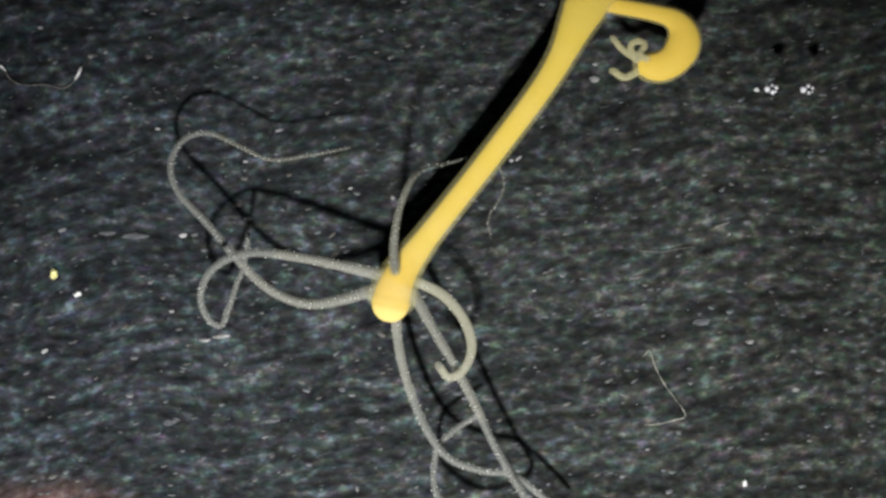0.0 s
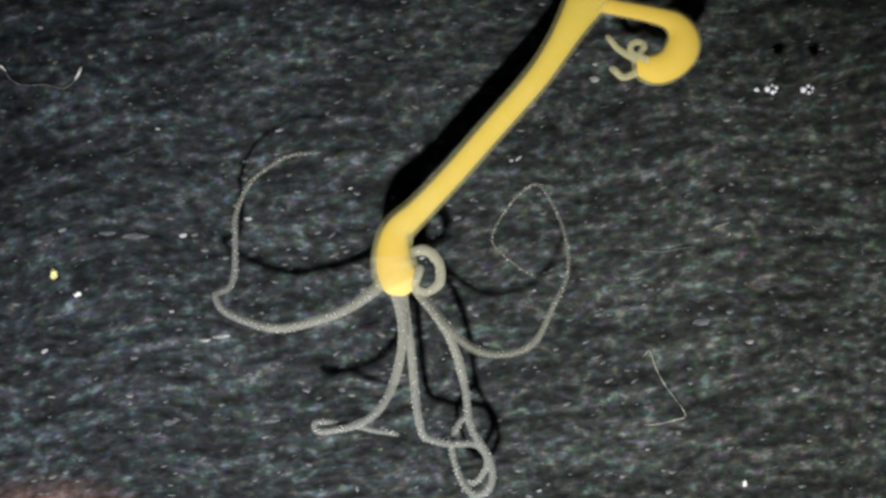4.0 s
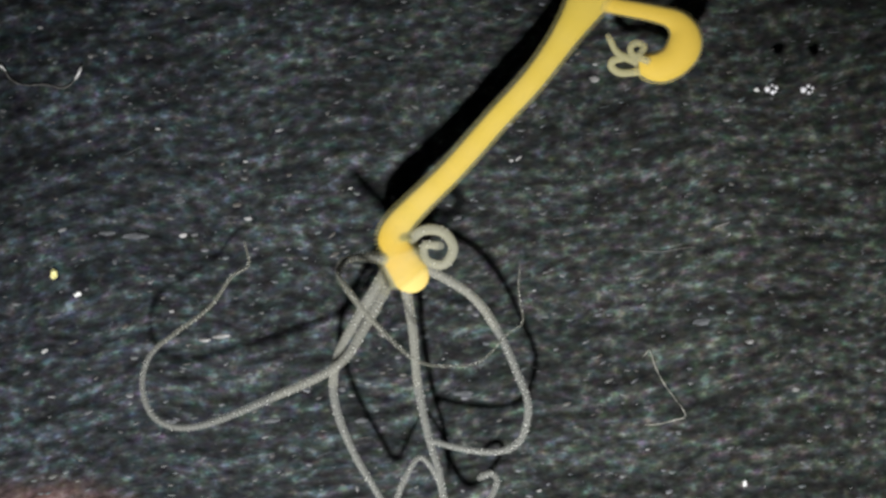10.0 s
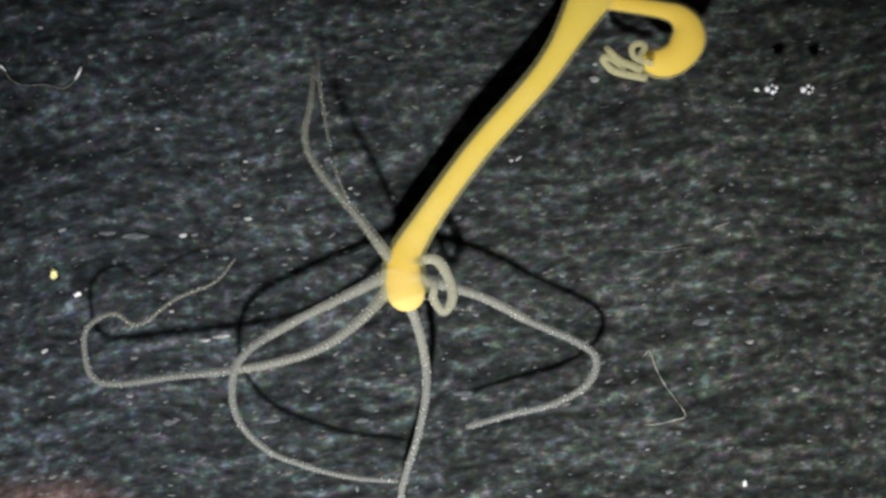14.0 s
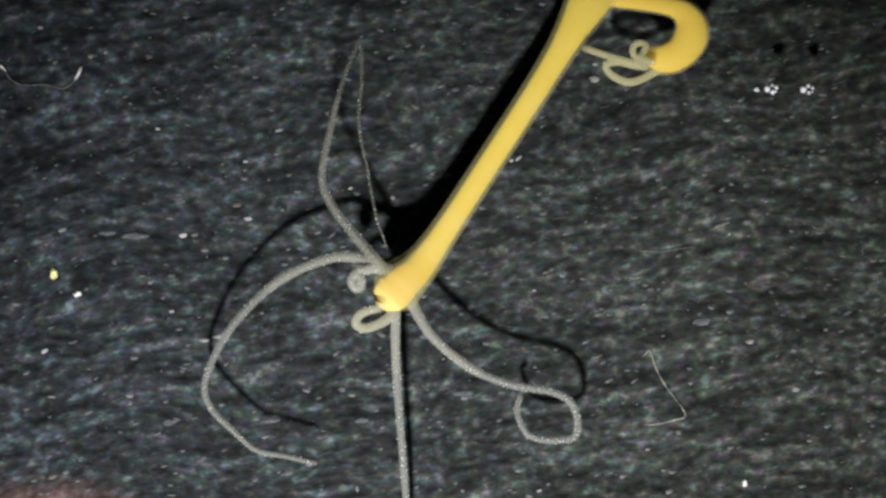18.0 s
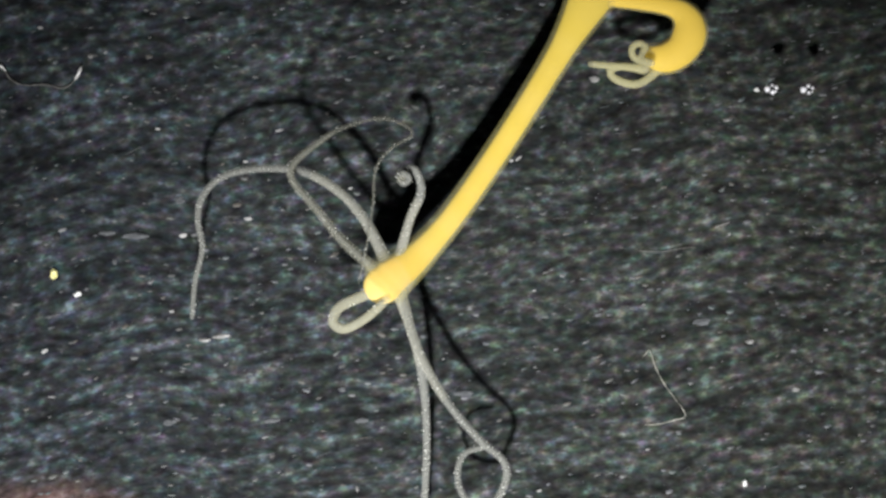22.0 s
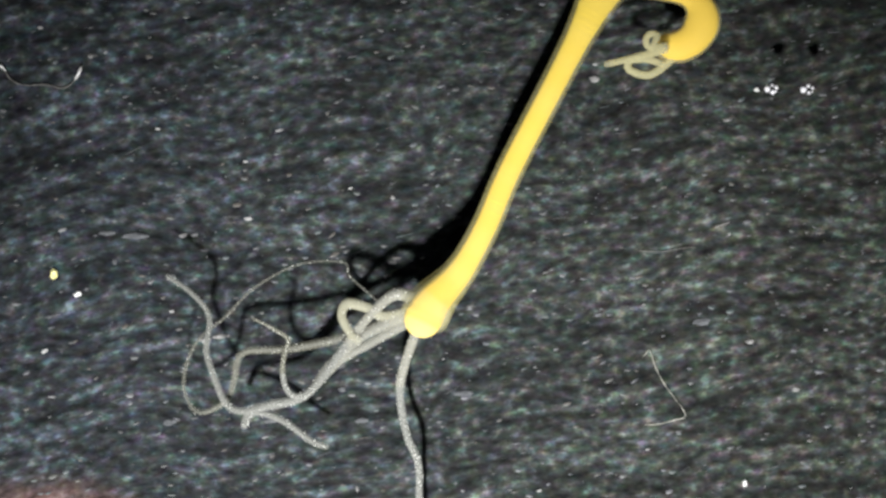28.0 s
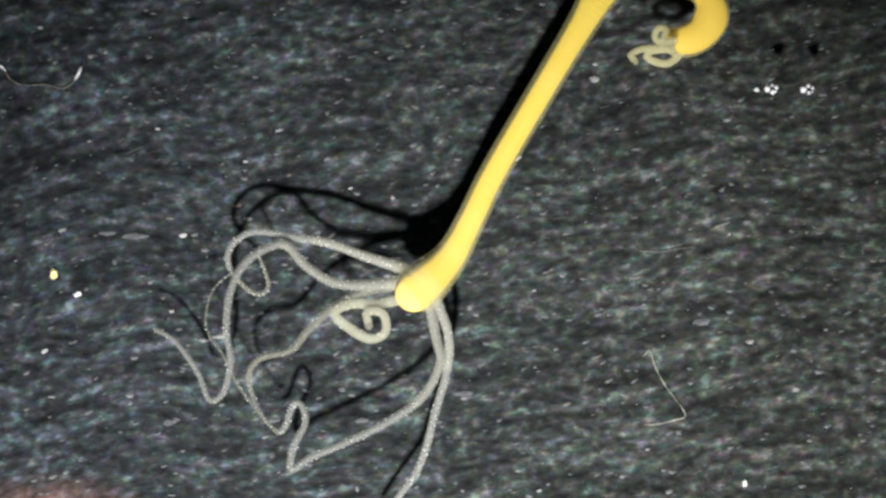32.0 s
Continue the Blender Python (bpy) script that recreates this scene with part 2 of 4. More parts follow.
def flecks(count=2300):
    """Thin lens-shaped grains lying along the streaks of the bed."""
    rng = random.Random(4)
    verts, faces = [], []
    for _ in range(count):
        x, y = rng.uniform(-60, 1630), rng.uniform(-60, 920)
        lean = radians(-9 - 14 * max(0.0, y / 882 - 0.5) * (1 - x / 1568) + rng.gauss(0, 13))
        a = 1.8 + 7.0 * rng.random() ** 2.6
        b = a * rng.uniform(0.22, 0.5)
        if rng.random() < 0.06:
            a, b = a * 2.6, 0.9
        up, low = rng.uniform(0.6, 2.0), bed_height(x, y)
        base = len(verts)
        for i in range(6):
            g = 2 * math.pi * i / 6
            u, w = a * math.cos(g) * rng.uniform(0.75, 1.2), b * math.sin(g) * rng.uniform(0.75, 1.2)
            p = at(x + u * math.cos(lean) - w * math.sin(lean), y + u * math.sin(lean) + w * math.cos(lean), 0)
            verts.append((p.x, p.y, (low + 0.25) * UNIT))
        p = at(x, y)
        verts.append((p.x, p.y, (low + 0.25 + up) * UNIT))
        faces += [(base + (i + 1) % 6, base + i, base + 6) for i in range(6)]
    ob = new("surface_flecks", mesh_of("surface_flecks", verts, faces, FLECK, True))
    return tagged(ob, "fine pale and ochre grains strewn over the dark bed", "grains", kind="stuff")


Quaternion = type(Euler().to_quaternion())


# ---- soft bodies out of rigid links ----
def spline(points, n=240):
    """A smooth line through the points, as n + 1 places evenly spaced along it, and its length."""
    p = np.array(points, float)
    if len(p) > 2:
        q = np.vstack([2 * p[0] - p[1], p, 2 * p[-1] - p[-2]])
        fine = []
        for i in range(1, len(q) - 2):
            s = np.linspace(0, 1, 16, endpoint=False)[:, None]
            a, b, c, d = q[i - 1], q[i], q[i + 1], q[i + 2]
            fine.append(0.5 * (2 * b + (c - a) * s + (2 * a - 5 * b + 4 * c - d) * s ** 2 + (3 * b - a - 3 * c + d) * s ** 3))
        p = np.vstack(fine + [p[-1:]])
    run = np.concatenate([[0], np.cumsum(np.linalg.norm(np.diff(p, axis=0), axis=1))])
    return p, run


def along(p, run, where):
    return np.stack([np.interp(where, run, p[:, k]) for k in range(3)], 1)


def ease(times, values, t):
    """Values at t, gliding through all the given times."""
    i = int(np.clip(np.searchsorted(times, t, "right") - 1, 0, len(times) - 2))
    t0, t1 = times[i], times[i + 1]
    s = (t - t0) / (t1 - t0)
    v0, v1 = values[i], values[i + 1]
    m0 = (v1 - values[i - 1]) / (t1 - times[i - 1]) if i > 0 else (v1 - v0) / (t1 - t0)
    m1 = (values[i + 2] - v0) / (times[i + 2] - t0) if i + 2 < len(times) else (v1 - v0) / (t1 - t0)
    h = t1 - t0
    return (2 * s ** 3 - 3 * s ** 2 + 1) * v0 + (s ** 3 - 2 * s ** 2 + s) * h * m0 + (-2 * s ** 3 + 3 * s ** 2) * v1 + (s ** 3 - s ** 2) * h * m1


def crown(t):
    """How high the polyp's head hangs, as the length of its shadow."""
    return float(np.interp(t, [0, 14.5, 16.5, 18, 23, 25.5, 27.5, 32], [78, 82, 86, 100, 105, 100, 82, 86]))


STEPS = [i * 0.25 for i in range(129)]


class Chain:
    """Rigid links strung along a line that bends over time. Nodes are in units on the field."""

    def __init__(self, links, root, cuts=None, crown=False, fine=1):
        least = (9.0 if crown else 2.2) / fine
        self.links, self.root, self.cuts, self.least, self.crown = links, root, cuts, least, crown
        self.times, self.shapes, self.starts = [], [], []

    def bend(self, t, heights, *xy):
        n = len(xy) // 2
        if self.root and self.crown:
            heights = (crown(t) - 8, *heights[1:])
        h = LIFT * np.interp(np.linspace(0, 1, n), np.linspace(0, 1, len(heights)), heights)
        p, run = spline([(xy[2 * i], xy[2 * i + 1], h[i]) for i in range(n)])
        count = len(self.links)
        if self.cuts:
            where = np.array(self.cuts)
            # late on the upper column is drawn out
            where = where + float(np.interp(t, [25.5, 27.5], [0, 45])) * np.interp(where, [150, 600], [0, 1])
        else:
            step = max(run[-1] / count, self.least)
            # what is drawn in gathers in a knob at the tip
            where = np.clip(step * np.arange(count + 1), 0, run[-1])
        shape = along(p, run, where)
        self.times.append(t)
        self.shapes.append(shape)
        self.starts.append(p[0])

    def move(self, origin):
        """Key the root and every link. origin: the place of the thing that carries the chain."""
        times, shapes, starts = np.array(self.times), np.array(self.shapes), np.array(self.starts)
        roots, rows = [], [[] for _ in self.links]
        axes, turns = [None] * len(self.links), [None] * len(self.links)
        for t in STEPS:
            nodes = [at(*v) for v in ease(times, shapes, t)]
            base = at(*ease(times, starts, t))
            roots.append((t, Matrix.Translation(base - origin)))
            last = Vector((0, -1, 0))
            for i in range(len(self.links)):
                axis = nodes[i + 1] - nodes[i]
                axis = (axis if axis.length > 2 * UNIT else last).normalized()
                last = axis
                if axes[i] is None:
                    turns[i] = axis.to_track_quat("Z", "Y")
                else:
                    d = axes[i].rotation_difference(axis)
                    if d.angle > 1.3:
                        d = Quaternion(d.axis, 1.3)
                        axis = d @ axes[i]
                    turns[i] = d @ turns[i]
                axes[i] = axis
                mid = (nodes[i] + nodes[i + 1]) / 2
                back = Vector((0, 0, -(self.cuts[i] + self.cuts[i + 1]) / 2 * UNIT)) if self.cuts else Vector()
                rows[i].append((t, Matrix.LocRotScale(mid - (base if self.root else origin), turns[i], None) @ Matrix.Translation(back)))
        if self.root:
            walk(self.root, roots)
        for ob, r in zip(self.links, rows):
            walk(ob, r)


FOOT = at(1150, -215, 0)
hydra = new("hydra")
hydra.location = FOOT
tagged(hydra, "yellow freshwater polyp with long translucent grey tentacles, above the dark bed", "hydra")


def girth(s):
    """Radius of the polyp at s units from its mouth."""
    return float(np.interp(s, [-2, -0.5, 4, 7.5, 11, 15, 20, 35, 55, 80, 110, 145, 185, 260, 350, 430, 500, 550, 585, 615, 645, 690, 750, 820], [10, 21, 31, 36, 38.5, 40.5, 42, 42, 38.5, 33.5, 29, 26.2, 25, 24.6, 24.6, 24.8, 25.5, 27.5, 31.5, 36.5, 42.5, 47, 42, 32]))


def peel(s):
    """Thickness of the pale skin at s units from the mouth."""
    return float(np.interp(s, [0, 12, 30, 70, 110], [6.5, 7, 10, 8, 6.0]))


def column():
    """The body column: links of a soft tube, each a yellow core in a thin pale skin that reaches under its neighbours' skins."""
    cuts = [0.0, 15.0]
    while cuts[-1] < 800:
        cuts.append(cuts[-1] + float(np.interp(cuts[-1], [15, 150, 240], [3.6, 4.5, 20])))
    links = []
    for i, (s0, s1) in enumerate(zip(cuts, cuts[1:])):
        flesh = lambda s: max(3.0, girth(s) - peel(s))
        # round ends, so that neighbours turn on one another like balls in sockets
        caps = [radians(v) for v in (80, 65, 50, 36, 24, 12)]
        near, far = flesh(s0), flesh(s1)
        if i:
            core = [(s0 - near * math.sin(g), near * math.cos(g)) for g in caps] + [(s, flesh(s)) for s in np.linspace(s0, s1, 5)]
        else:
            core = [(1, 7), (1.4, 15), (2.8, 21), (5, 25.5), (7.6, 28.5), (10.5, 30.7), (12.8, 32), (15, far)]
        core += [(s1 + far * math.sin(g), far * math.cos(g)) for g in reversed(caps)]
        ob = part("body_segment", lathe("body_segment", core, YOLK, 64), hydra, "deep yellow body column")
        lap = 0.45 if s1 - s0 > 10 else 0.6
        runs = np.linspace(s0 - lap, s1 + lap, 7) if i else [-2, -1.5, -0.5, 1.5, 4, 7, 9.5, 12, 15.4]
        shift = (s1 - s0) / 2 if s0 > 150 else 0
        skin = SKIN_HEAD if s1 < 58 else SKIN_THIN
        outer = lathe("ectoderm", [(s, girth(s) + 1.5) for s in runs], skin, 48, 0, 0, (not i, False))
        inner = lathe("mesoglea", [(s + shift, max(4.0, girth(s + shift) - 0.5 * peel(s + shift))) for s in runs], skin, 48, 0, 0, (not i, False))
        part("ectoderm", outer, ob, "pale translucent outer skin")
        part("mesoglea", inner, ob, "clear jelly layer under the skin")
        links.append(ob)
    return Chain(links, None, cuts=cuts)


def ribbon(name, near, far, peel_off, mat, sides=24, open_start=False):
    """A round-sided body between two flat curves, its inner and outer edge (x, y in units)."""
    count = 64
    edges = []
    for line in (near, far):
        p, run = spline([(x, y, 0) for x, y in line])
        knots = np.linspace(0, 1, len(p))
        edges.append(np.stack([np.interp(np.linspace(0, 1, count), knots, p[:, k]) for k in range(3)], 1))
    verts, faces = [], []
    for i in range(count):
        mid, across = (edges[0][i] + edges[1][i]) / 2, (edges[1][i] - edges[0][i]) / 2
        wide = np.linalg.norm(across)
        r = max(1.5, wide - peel_off(i / (count - 1)))
        for k in range(sides):
            g = 2 * math.pi * k / sides
            v = mid + across / wide * r * math.cos(g) + np.array((0, 0, 0.95 * r)) * math.sin(g)
            verts.append((v[0] * UNIT, -v[1] * UNIT, v[2] * UNIT))
        if i:
            a = (i - 1) * sides
            faces += [(a + (k + 1) % sides, a + k, a + sides + k, a + sides + (k + 1) % sides) for k in range(sides)]
    faces.append(tuple(reversed(range((count - 1) * sides, count * sides))))
    if not open_start:
        faces.append(tuple(range(sides)))
    return mesh_of(name, verts, faces, mat)


def bud():
    """The young polyp that grows from the column's side, hooked back on itself."""
    near = [(-24, 12), (28, 20), (75, 26), (112, 32), (130, 38), (137, 48), (134, 60), (127, 72), (115, 79), (104, 81), (94, 82), (84, 84), (78, 91)]
    far = [(-24, -24), (28, -13), (78, -8), (122, -3), (160, 4), (188, 26), (199, 57), (193, 89), (170, 118), (140, 135), (114, 137), (94, 131), (81, 118)]
    core = part("bud", ribbon("bud", near[:-1], far[:-1], lambda u: float(np.interp(u, [0, 0.3, 0.75, 0.9, 1], [3.5, 4, 4.5, 6, 9])), BUD_YOLK), hydra, "yellow bud curled like a hook")
    part("bud_ectoderm", ribbon("bud_ectoderm", near, far, lambda u: 0.0, SKIN, 24, True), core, "pale translucent outer skin")
    return core


def tentacle(count, length, girths, seed, label, name="tentacle", mat=None):
    """A tapering translucent tube in short links that slide into one another as it is drawn in, set with white stinging cells."""
    mat = mat or ARM
    rng = random.Random(seed)
    k = girths[0] / 10
    root = part(name, lathe(name, [(-12 * k, 3 * k), (-9 * k, 7.5 * k), (0, 10.5 * k), (9 * k, 7.5 * k), (12 * k, 3 * k)], ROOT, 12, 0.04, seed), hydra, label)
    fine = FINE if name == "tentacle" else 2
    knots = np.linspace(0, 1, len(girths)) ** 1.25
    swell = [rng.uniform(-1, 1) for _ in range(count * fine + 8)]
    links = []
    for i in range(count * fine):
        u = i / (count * fine - 1)
        r = float(np.interp(u, knots, girths))
        # slow swellings, and every other link a trace narrower
        r *= 1 + 0.05 * sum(swell[i:i + 6]) / 2.4 + (0.01 if i % 2 else -0.01)
        h = 0.62 * length / fine
        prof = [(-h, r * 0.985), (0, r * 1.01), (h, r * 0.985)]
        if i == count * fine - 1:
            prof += [(h + 0.5 * r, r * 0.75), (h + 0.85 * r, r * 0.35)]
        skin = ROOT if u < 0.05 and count > 15 else ARM_BASE if mat is ARM and u < 0.34 else ARM_FAINT if mat is ARM and seed == 1 and u > 0.72 else ARM_CLEAR if seed == 3 and u > 0.45 else mat
        me = lathe(name + "_segment", prof, skin, 12, 0.025, seed * 1000 + i, (False, i == count * fine - 1))
        if mat is not BUD_CREAM:
            cells(me, h, r, rng, 0.12 if mat is CREAM else 0.3 if mat is ARM_FAINT else 0.62, 0.0 if mat is CREAM else 0.3 if skin is ARM_CLEAR else 0.52 if mat is ARM_FAINT else 0.58)
        links.append(part(name + "_segment", me, root))
    return Chain(links, root, crown=name == "tentacle", fine=fine)


def cells(me, h, r, rng, often, core):
    """Add a dusky core and a few raised white stinging cells to a link."""
    verts, faces = [tuple(v.co) for v in me.vertices], [tuple(p.vertices) for p in me.polygons]
    old = len(faces)
    if core:
        base = len(verts)
        for z in (-h, h):
            verts += [(core * r * math.cos(k * math.pi / 4) * UNIT, core * r * math.sin(k * math.pi / 4) * UNIT, z * UNIT) for k in range(8)]
        faces += [(base + k, base + (k + 1) % 8, base + 8 + (k + 1) % 8, base + 8 + k) for k in range(8)]
    inner = len(faces)
    while rng.random() < often:
        g, z = rng.uniform(0, 2 * math.pi), rng.uniform(-h, h)
        c, size = Vector((r * math.cos(g), r * math.sin(g), z)), rng.uniform(0.6, 1.5)
        base = len(verts)
        for d in ((1, 0, 0), (-1, 0, 0), (0, 1, 0), (0, -1, 0), (0, 0, 1), (0, 0, -1)):
            verts.append(tuple((c + Vector(d) * size) * UNIT))
        faces += [(base + p, base + q, base + w) for p, q, w in ((0, 2, 4), (2, 1, 4), (1, 3, 4), (3, 0, 4), (2, 0, 5), (1, 2, 5), (3, 1, 5), (0, 3, 5))]
        often *= 0.6
    if len(faces) > old:
        me.clear_geometry()
        me.from_pydata(verts, [], faces)
        me.materials.append(BATTERY)
        me.materials.append(LUMEN)
        me.polygons.foreach_set("use_smooth", [True] * len(faces))
        me.polygons.foreach_set("material_index", [0] * old + [2] * (inner - old) + [1] * (len(faces) - inner))
        me.update()


FINE = 3     # links of a tentacle for each of its counted sections
bed()
flecks()
COLUMN = column()
ARM_A = tentacle(44, 25, (11.8, 9.2, 8, 6.9, 5.6, 4.2, 2.5), 1, "long grey translucent tentacle with knobbly skin")
ARM_B = tentacle(40, 24, (11.8, 9.4, 8.2, 7.1, 6.2, 5.2, 4.4), 2, "grey translucent tentacle ending in a loop")
ARM_C = tentacle(46, 27, (11, 8.6, 7, 5, 3.4, 2.2, 1.6), 3, "very long thin-ended grey tentacle", mat=ARM_FAINT)
ARM_D = tentacle(20, 33, (9.4, 9.0, 8.6, 7.2), 4, "short thick curled cream-grey tentacle", mat=CREAM)
ARM_E = tentacle(38, 23, (10.4, 8.4, 7.6, 6.9, 6.2, 5.2), 5, "grey translucent tentacle trailing over the bed")
ARM_F = tentacle(34, 23, (10.4, 8.4, 7.6, 6.9, 6.2, 5.8), 6, "grey translucent tentacle hanging straight")
BUD = bud()
BUD_ARM_A = tentacle(9, 24, (7.5, 5.5), 21, "short pale tentacle of the bud", "bud_tentacle", BUD_CREAM)
BUD_ARM_B = tentacle(14, 24, (7, 6), 22, "pale looped tentacle of the bud", "bud_tentacle", BUD_CREAM)
BUD_ARM_C = tentacle(9, 20, (6.5, 5.5), 23, "small pale coiled tentacle of the bud", "bud_tentacle", BUD_CREAM)
part("basal_disc", lathe("basal_disc", [(0, 40), (4, 38), (16, 30), (34, 22), (44, 8)], YOLK, 24, 0.02, 3), hydra, "yellow sticky foot on the bed")


# ---- small things on the bed ----
def plain(name, colour, rough=0.5, grain=20000, spread=0.35):
    m, nodes, links, bsdf, out = material(name)
    n = noise_of(nodes, links, mapped(nodes, links, (1, 1, 1)), grain, 3, 0.6)
    c = ramp_of(nodes, links, n.outputs["Fac"], [(0.3, tuple(v * (1 - spread) for v in colour)), (0.7, tuple(min(0.95, v * (1 + spread)) for v in colour))])
    links.new(c.outputs["Color"], bsdf.inputs["Base Color"])
    bsdf.inputs["Roughness"].default_value = rough
    return m


THREAD = plain("pale_fibre", (0.30, 0.29, 0.25), 0.4, 9000, 0.8)
DULL = plain("dull_fibre", (0.11, 0.105, 0.095), 0.5)
GLASSY = plain("glassy_fibre_end", (0.80, 0.79, 0.74), 0.25)
QUARTZ = plain("pale_mineral", (0.17, 0.165, 0.16), 0.45)
OCHRE = plain("ochre_mineral", (0.80, 0.68, 0.28), 0.35)
PITCH = plain("black_mineral", (0.006, 0.006, 0.007), 0.7)
HAZE = plain("grey_mineral", (0.055, 0.058, 0.063), 0.7)


def fibre(label, thick, *xyh, mat=None, tips=0.0):
    """A crooked thread lying on the bed, from places and heights; its ends may be brighter."""
    mat = mat or THREAD
    p, run = spline([(x, y, h - 2) for x, y, h in zip(xyh[0::3], xyh[1::3], xyh[2::3])])
    where = np.linspace(0, run[-1], max(12, int(run[-1] / 5)))
    line = [at(*v) for v in along(p, run, where)]
    foot = Vector((line[0].x, line[0].y, 0))
    rng = random.Random(int(xyh[0]))
    verts, faces, sides = [], [], 6
    for i, c in enumerate(line):
        d = (line[min(i + 1, len(line) - 1)] - line[max(i - 1, 0)]).normalized()
        side = d.cross(Vector((0, 0, 1))).normalized()
        up = side.cross(d)
        r = thick * UNIT * rng.uniform(0.65, 1.25) * (0.5 if i in (0, len(line) - 1) else 1)
        for k in range(sides):
            g = 2 * math.pi * k / sides
            verts.append(c - foot + side * (r * math.cos(g)) + up * (r * math.sin(g)))
        if i:
            a = (i - 1) * sides
            faces += [(a + k, a + (k + 1) % sides, a + sides + (k + 1) % sides, a + sides + k) for k in range(sides)]
    faces += [tuple(reversed(range(sides))), tuple(len(verts) - sides + k for k in range(sides))]
    ob = new("fibre", mesh_of("fibre", verts, faces, mat))
    ob.location = foot
    n = int(len(line) * tips)
    for stretch in ((line[:n], line[-n:]) if n > 1 else ()):
        core, shape = [], []
        for i, c in enumerate(stretch):
            r = 2.2 * thick * UNIT * (0.45 + 0.55 * math.sin(math.pi * (i + 0.5) / n))
            core += [c - foot + Vector((r * math.cos(k * math.pi / 3), r * math.sin(k * math.pi / 3), r * math.sin(k * math.pi / 3 + 1))) for k in range(6)]
            if i:
                shape += [((i - 1) * 6 + k, (i - 1) * 6 + (k + 1) % 6, i * 6 + (k + 1) % 6, i * 6 + k) for k in range(6)]
        shape += [tuple(reversed(range(6))), tuple(len(core) - 6 + k for k in range(6))]
        part("bright_end", mesh_of("bright_end", core, shape, GLASSY), ob, "bright glassy end")
    return tagged(ob, label, "fibre")


def chip(x, y, long, wide, high, turn, mat, label, seed, name="mineral_chip"):
    """An angular grain bedded on the ground."""
    rng = random.Random(seed)
    bm = bmesh.new()
    bmesh.ops.create_icosphere(bm, subdivisions=2, radius=1.0)
    for v in bm.verts:
        k = rng.uniform(0.78, 1.18)
        v.co = Vector((v.co.x * long / 2 * k, v.co.y * wide / 2 * k, (v.co.z * 0.5 + 0.35) * high * k)) * UNIT
    me = bpy.data.meshes.new(name)
    bm.to_mesh(me)
    bm.free()
    me.materials.append(mat)
    ob = new(name, me)
    ob.matrix_world = Matrix.Translation(at(x, y, bed_height(x, y))) @ pose(0, 0, 0, 0, 0, turn)
    return tagged(ob, label, "mineral grain", "grains on the bed")


def bead(x, y, r, h, seed):
    """A dark glassy bead caught above the bed, its lamp glints modelled as white lumps."""
    rng = random.Random(seed)

    def lump(name, radius, mat, fine=2):
        bm = bmesh.new()
        bmesh.ops.create_icosphere(bm, subdivisions=fine, radius=radius * UNIT)
        for v in bm.verts:
            v.co *= rng.uniform(0.88, 1.10)
        me = bpy.data.meshes.new(name)
        bm.to_mesh(me)
        bm.free()
        me.materials.append(mat)
        return me

    ob = new("glint_bead", lump("glint_bead", r, PITCH))
    ob.location = at(x, y, h * LIFT)
    # each lump stands where the lamp would mirror in the bead
    for dx, dy, dz, size in ((-0.80, 0.0, 0.55, 6.2), (0.25, -0.62, 0.75, 3.6), (0.15, 0.68, 0.7, 3.2), (0.95, 0.3, 0.55, 3.4), (0.85, -0.45, 0.5, 2.0)):
        grain = part("painted_glint", lump("painted_glint", size * rng.uniform(0.85, 1.15), GLINT_WHITE), ob, "white lump standing for a glint of the lamp")
        grain.location = Vector((dx, dy, dz)) * r * UNIT
    return tagged(ob, "tiny dark bead with white painted glints above the bed", "bead", "pair of beads")


# near-white colour for the beads' painted highlights
GLINT_WHITE = plain("bead_glint_white", (0.93, 0.91, 0.97), 0.2, 40000, 0.03)

fibre("fine crooked pale thread lying on the bed", 0.75, 1138, 632, 2, 1150, 621, 4, 1160, 650, 3, 1176, 680, 3, 1192, 702, 3, 1208, 724, 4, 1213, 738, 5, 1193, 744, 3, 1166, 751, 3, 1140, 752, 2)
fibre("curved glassy thread with bright ends on the bed", 1.2, -12, 112, 6, 6, 122, 8, 18, 140, 4, 42, 151, 3, 80, 150, 3, 106, 156, 3, 122, 152, 4, 136, 136, 8, 144, 118, 9, mat=DULL, tips=0.16)
fibre("short dull grey thread lying on the bed", 0.7, 1130, 444, 2, 1170, 446, 3, 1205, 440, 3, 1232, 438, 2, mat=DULL)
chip(95, 485, 13, 21, 10, -8, OCHRE, "bright yellow-ochre grain on the dark bed", 1)
chip(137, 521, 15, 9, 6, 20, GLASSY, "small white grain on the dark bed", 2)
chip(392, 596, 30, 8, 4, 6, QUARTZ, "long pale flake lying on the bed", 3)
chip(362, 602, 22, 7, 4, 2, QUARTZ, "thin grey flake beside a pale one", 4)
chip(318, 355, 18, 14, 5, 0, HAZE, "pale grey grain on the bed", 5)
chip(1339, 159, 10, 8, 6, 0, GLASSY, "small pale grain beside a glittering bead", 6)
chip(1318, 856, 8, 13, 6, 0, GLASSY, "tiny bright grain on the bed", 7)
chip(1327, 605, 15, 8, 5, 4, QUARTZ, "tiny bright grain on the bed", 8)
chip(1409, 690, 13, 8, 4, 0, QUARTZ, "tiny bright grain on the bed", 9)
chip(1241, 570, 34, 12, 4, 4, HAZE, "grey flake lying on the bed", 10)
chip(1285, 213, 11, 6, 4, 5, QUARTZ, "tiny bright grain on the bed", 12)
chip(1052, 140, 17, 11, 5, 0, QUARTZ, "pale grey grain on the bed", 13)
chip(203, 464, 9, 11, 4, 0, HAZE, "pale grey grain on the bed", 14)
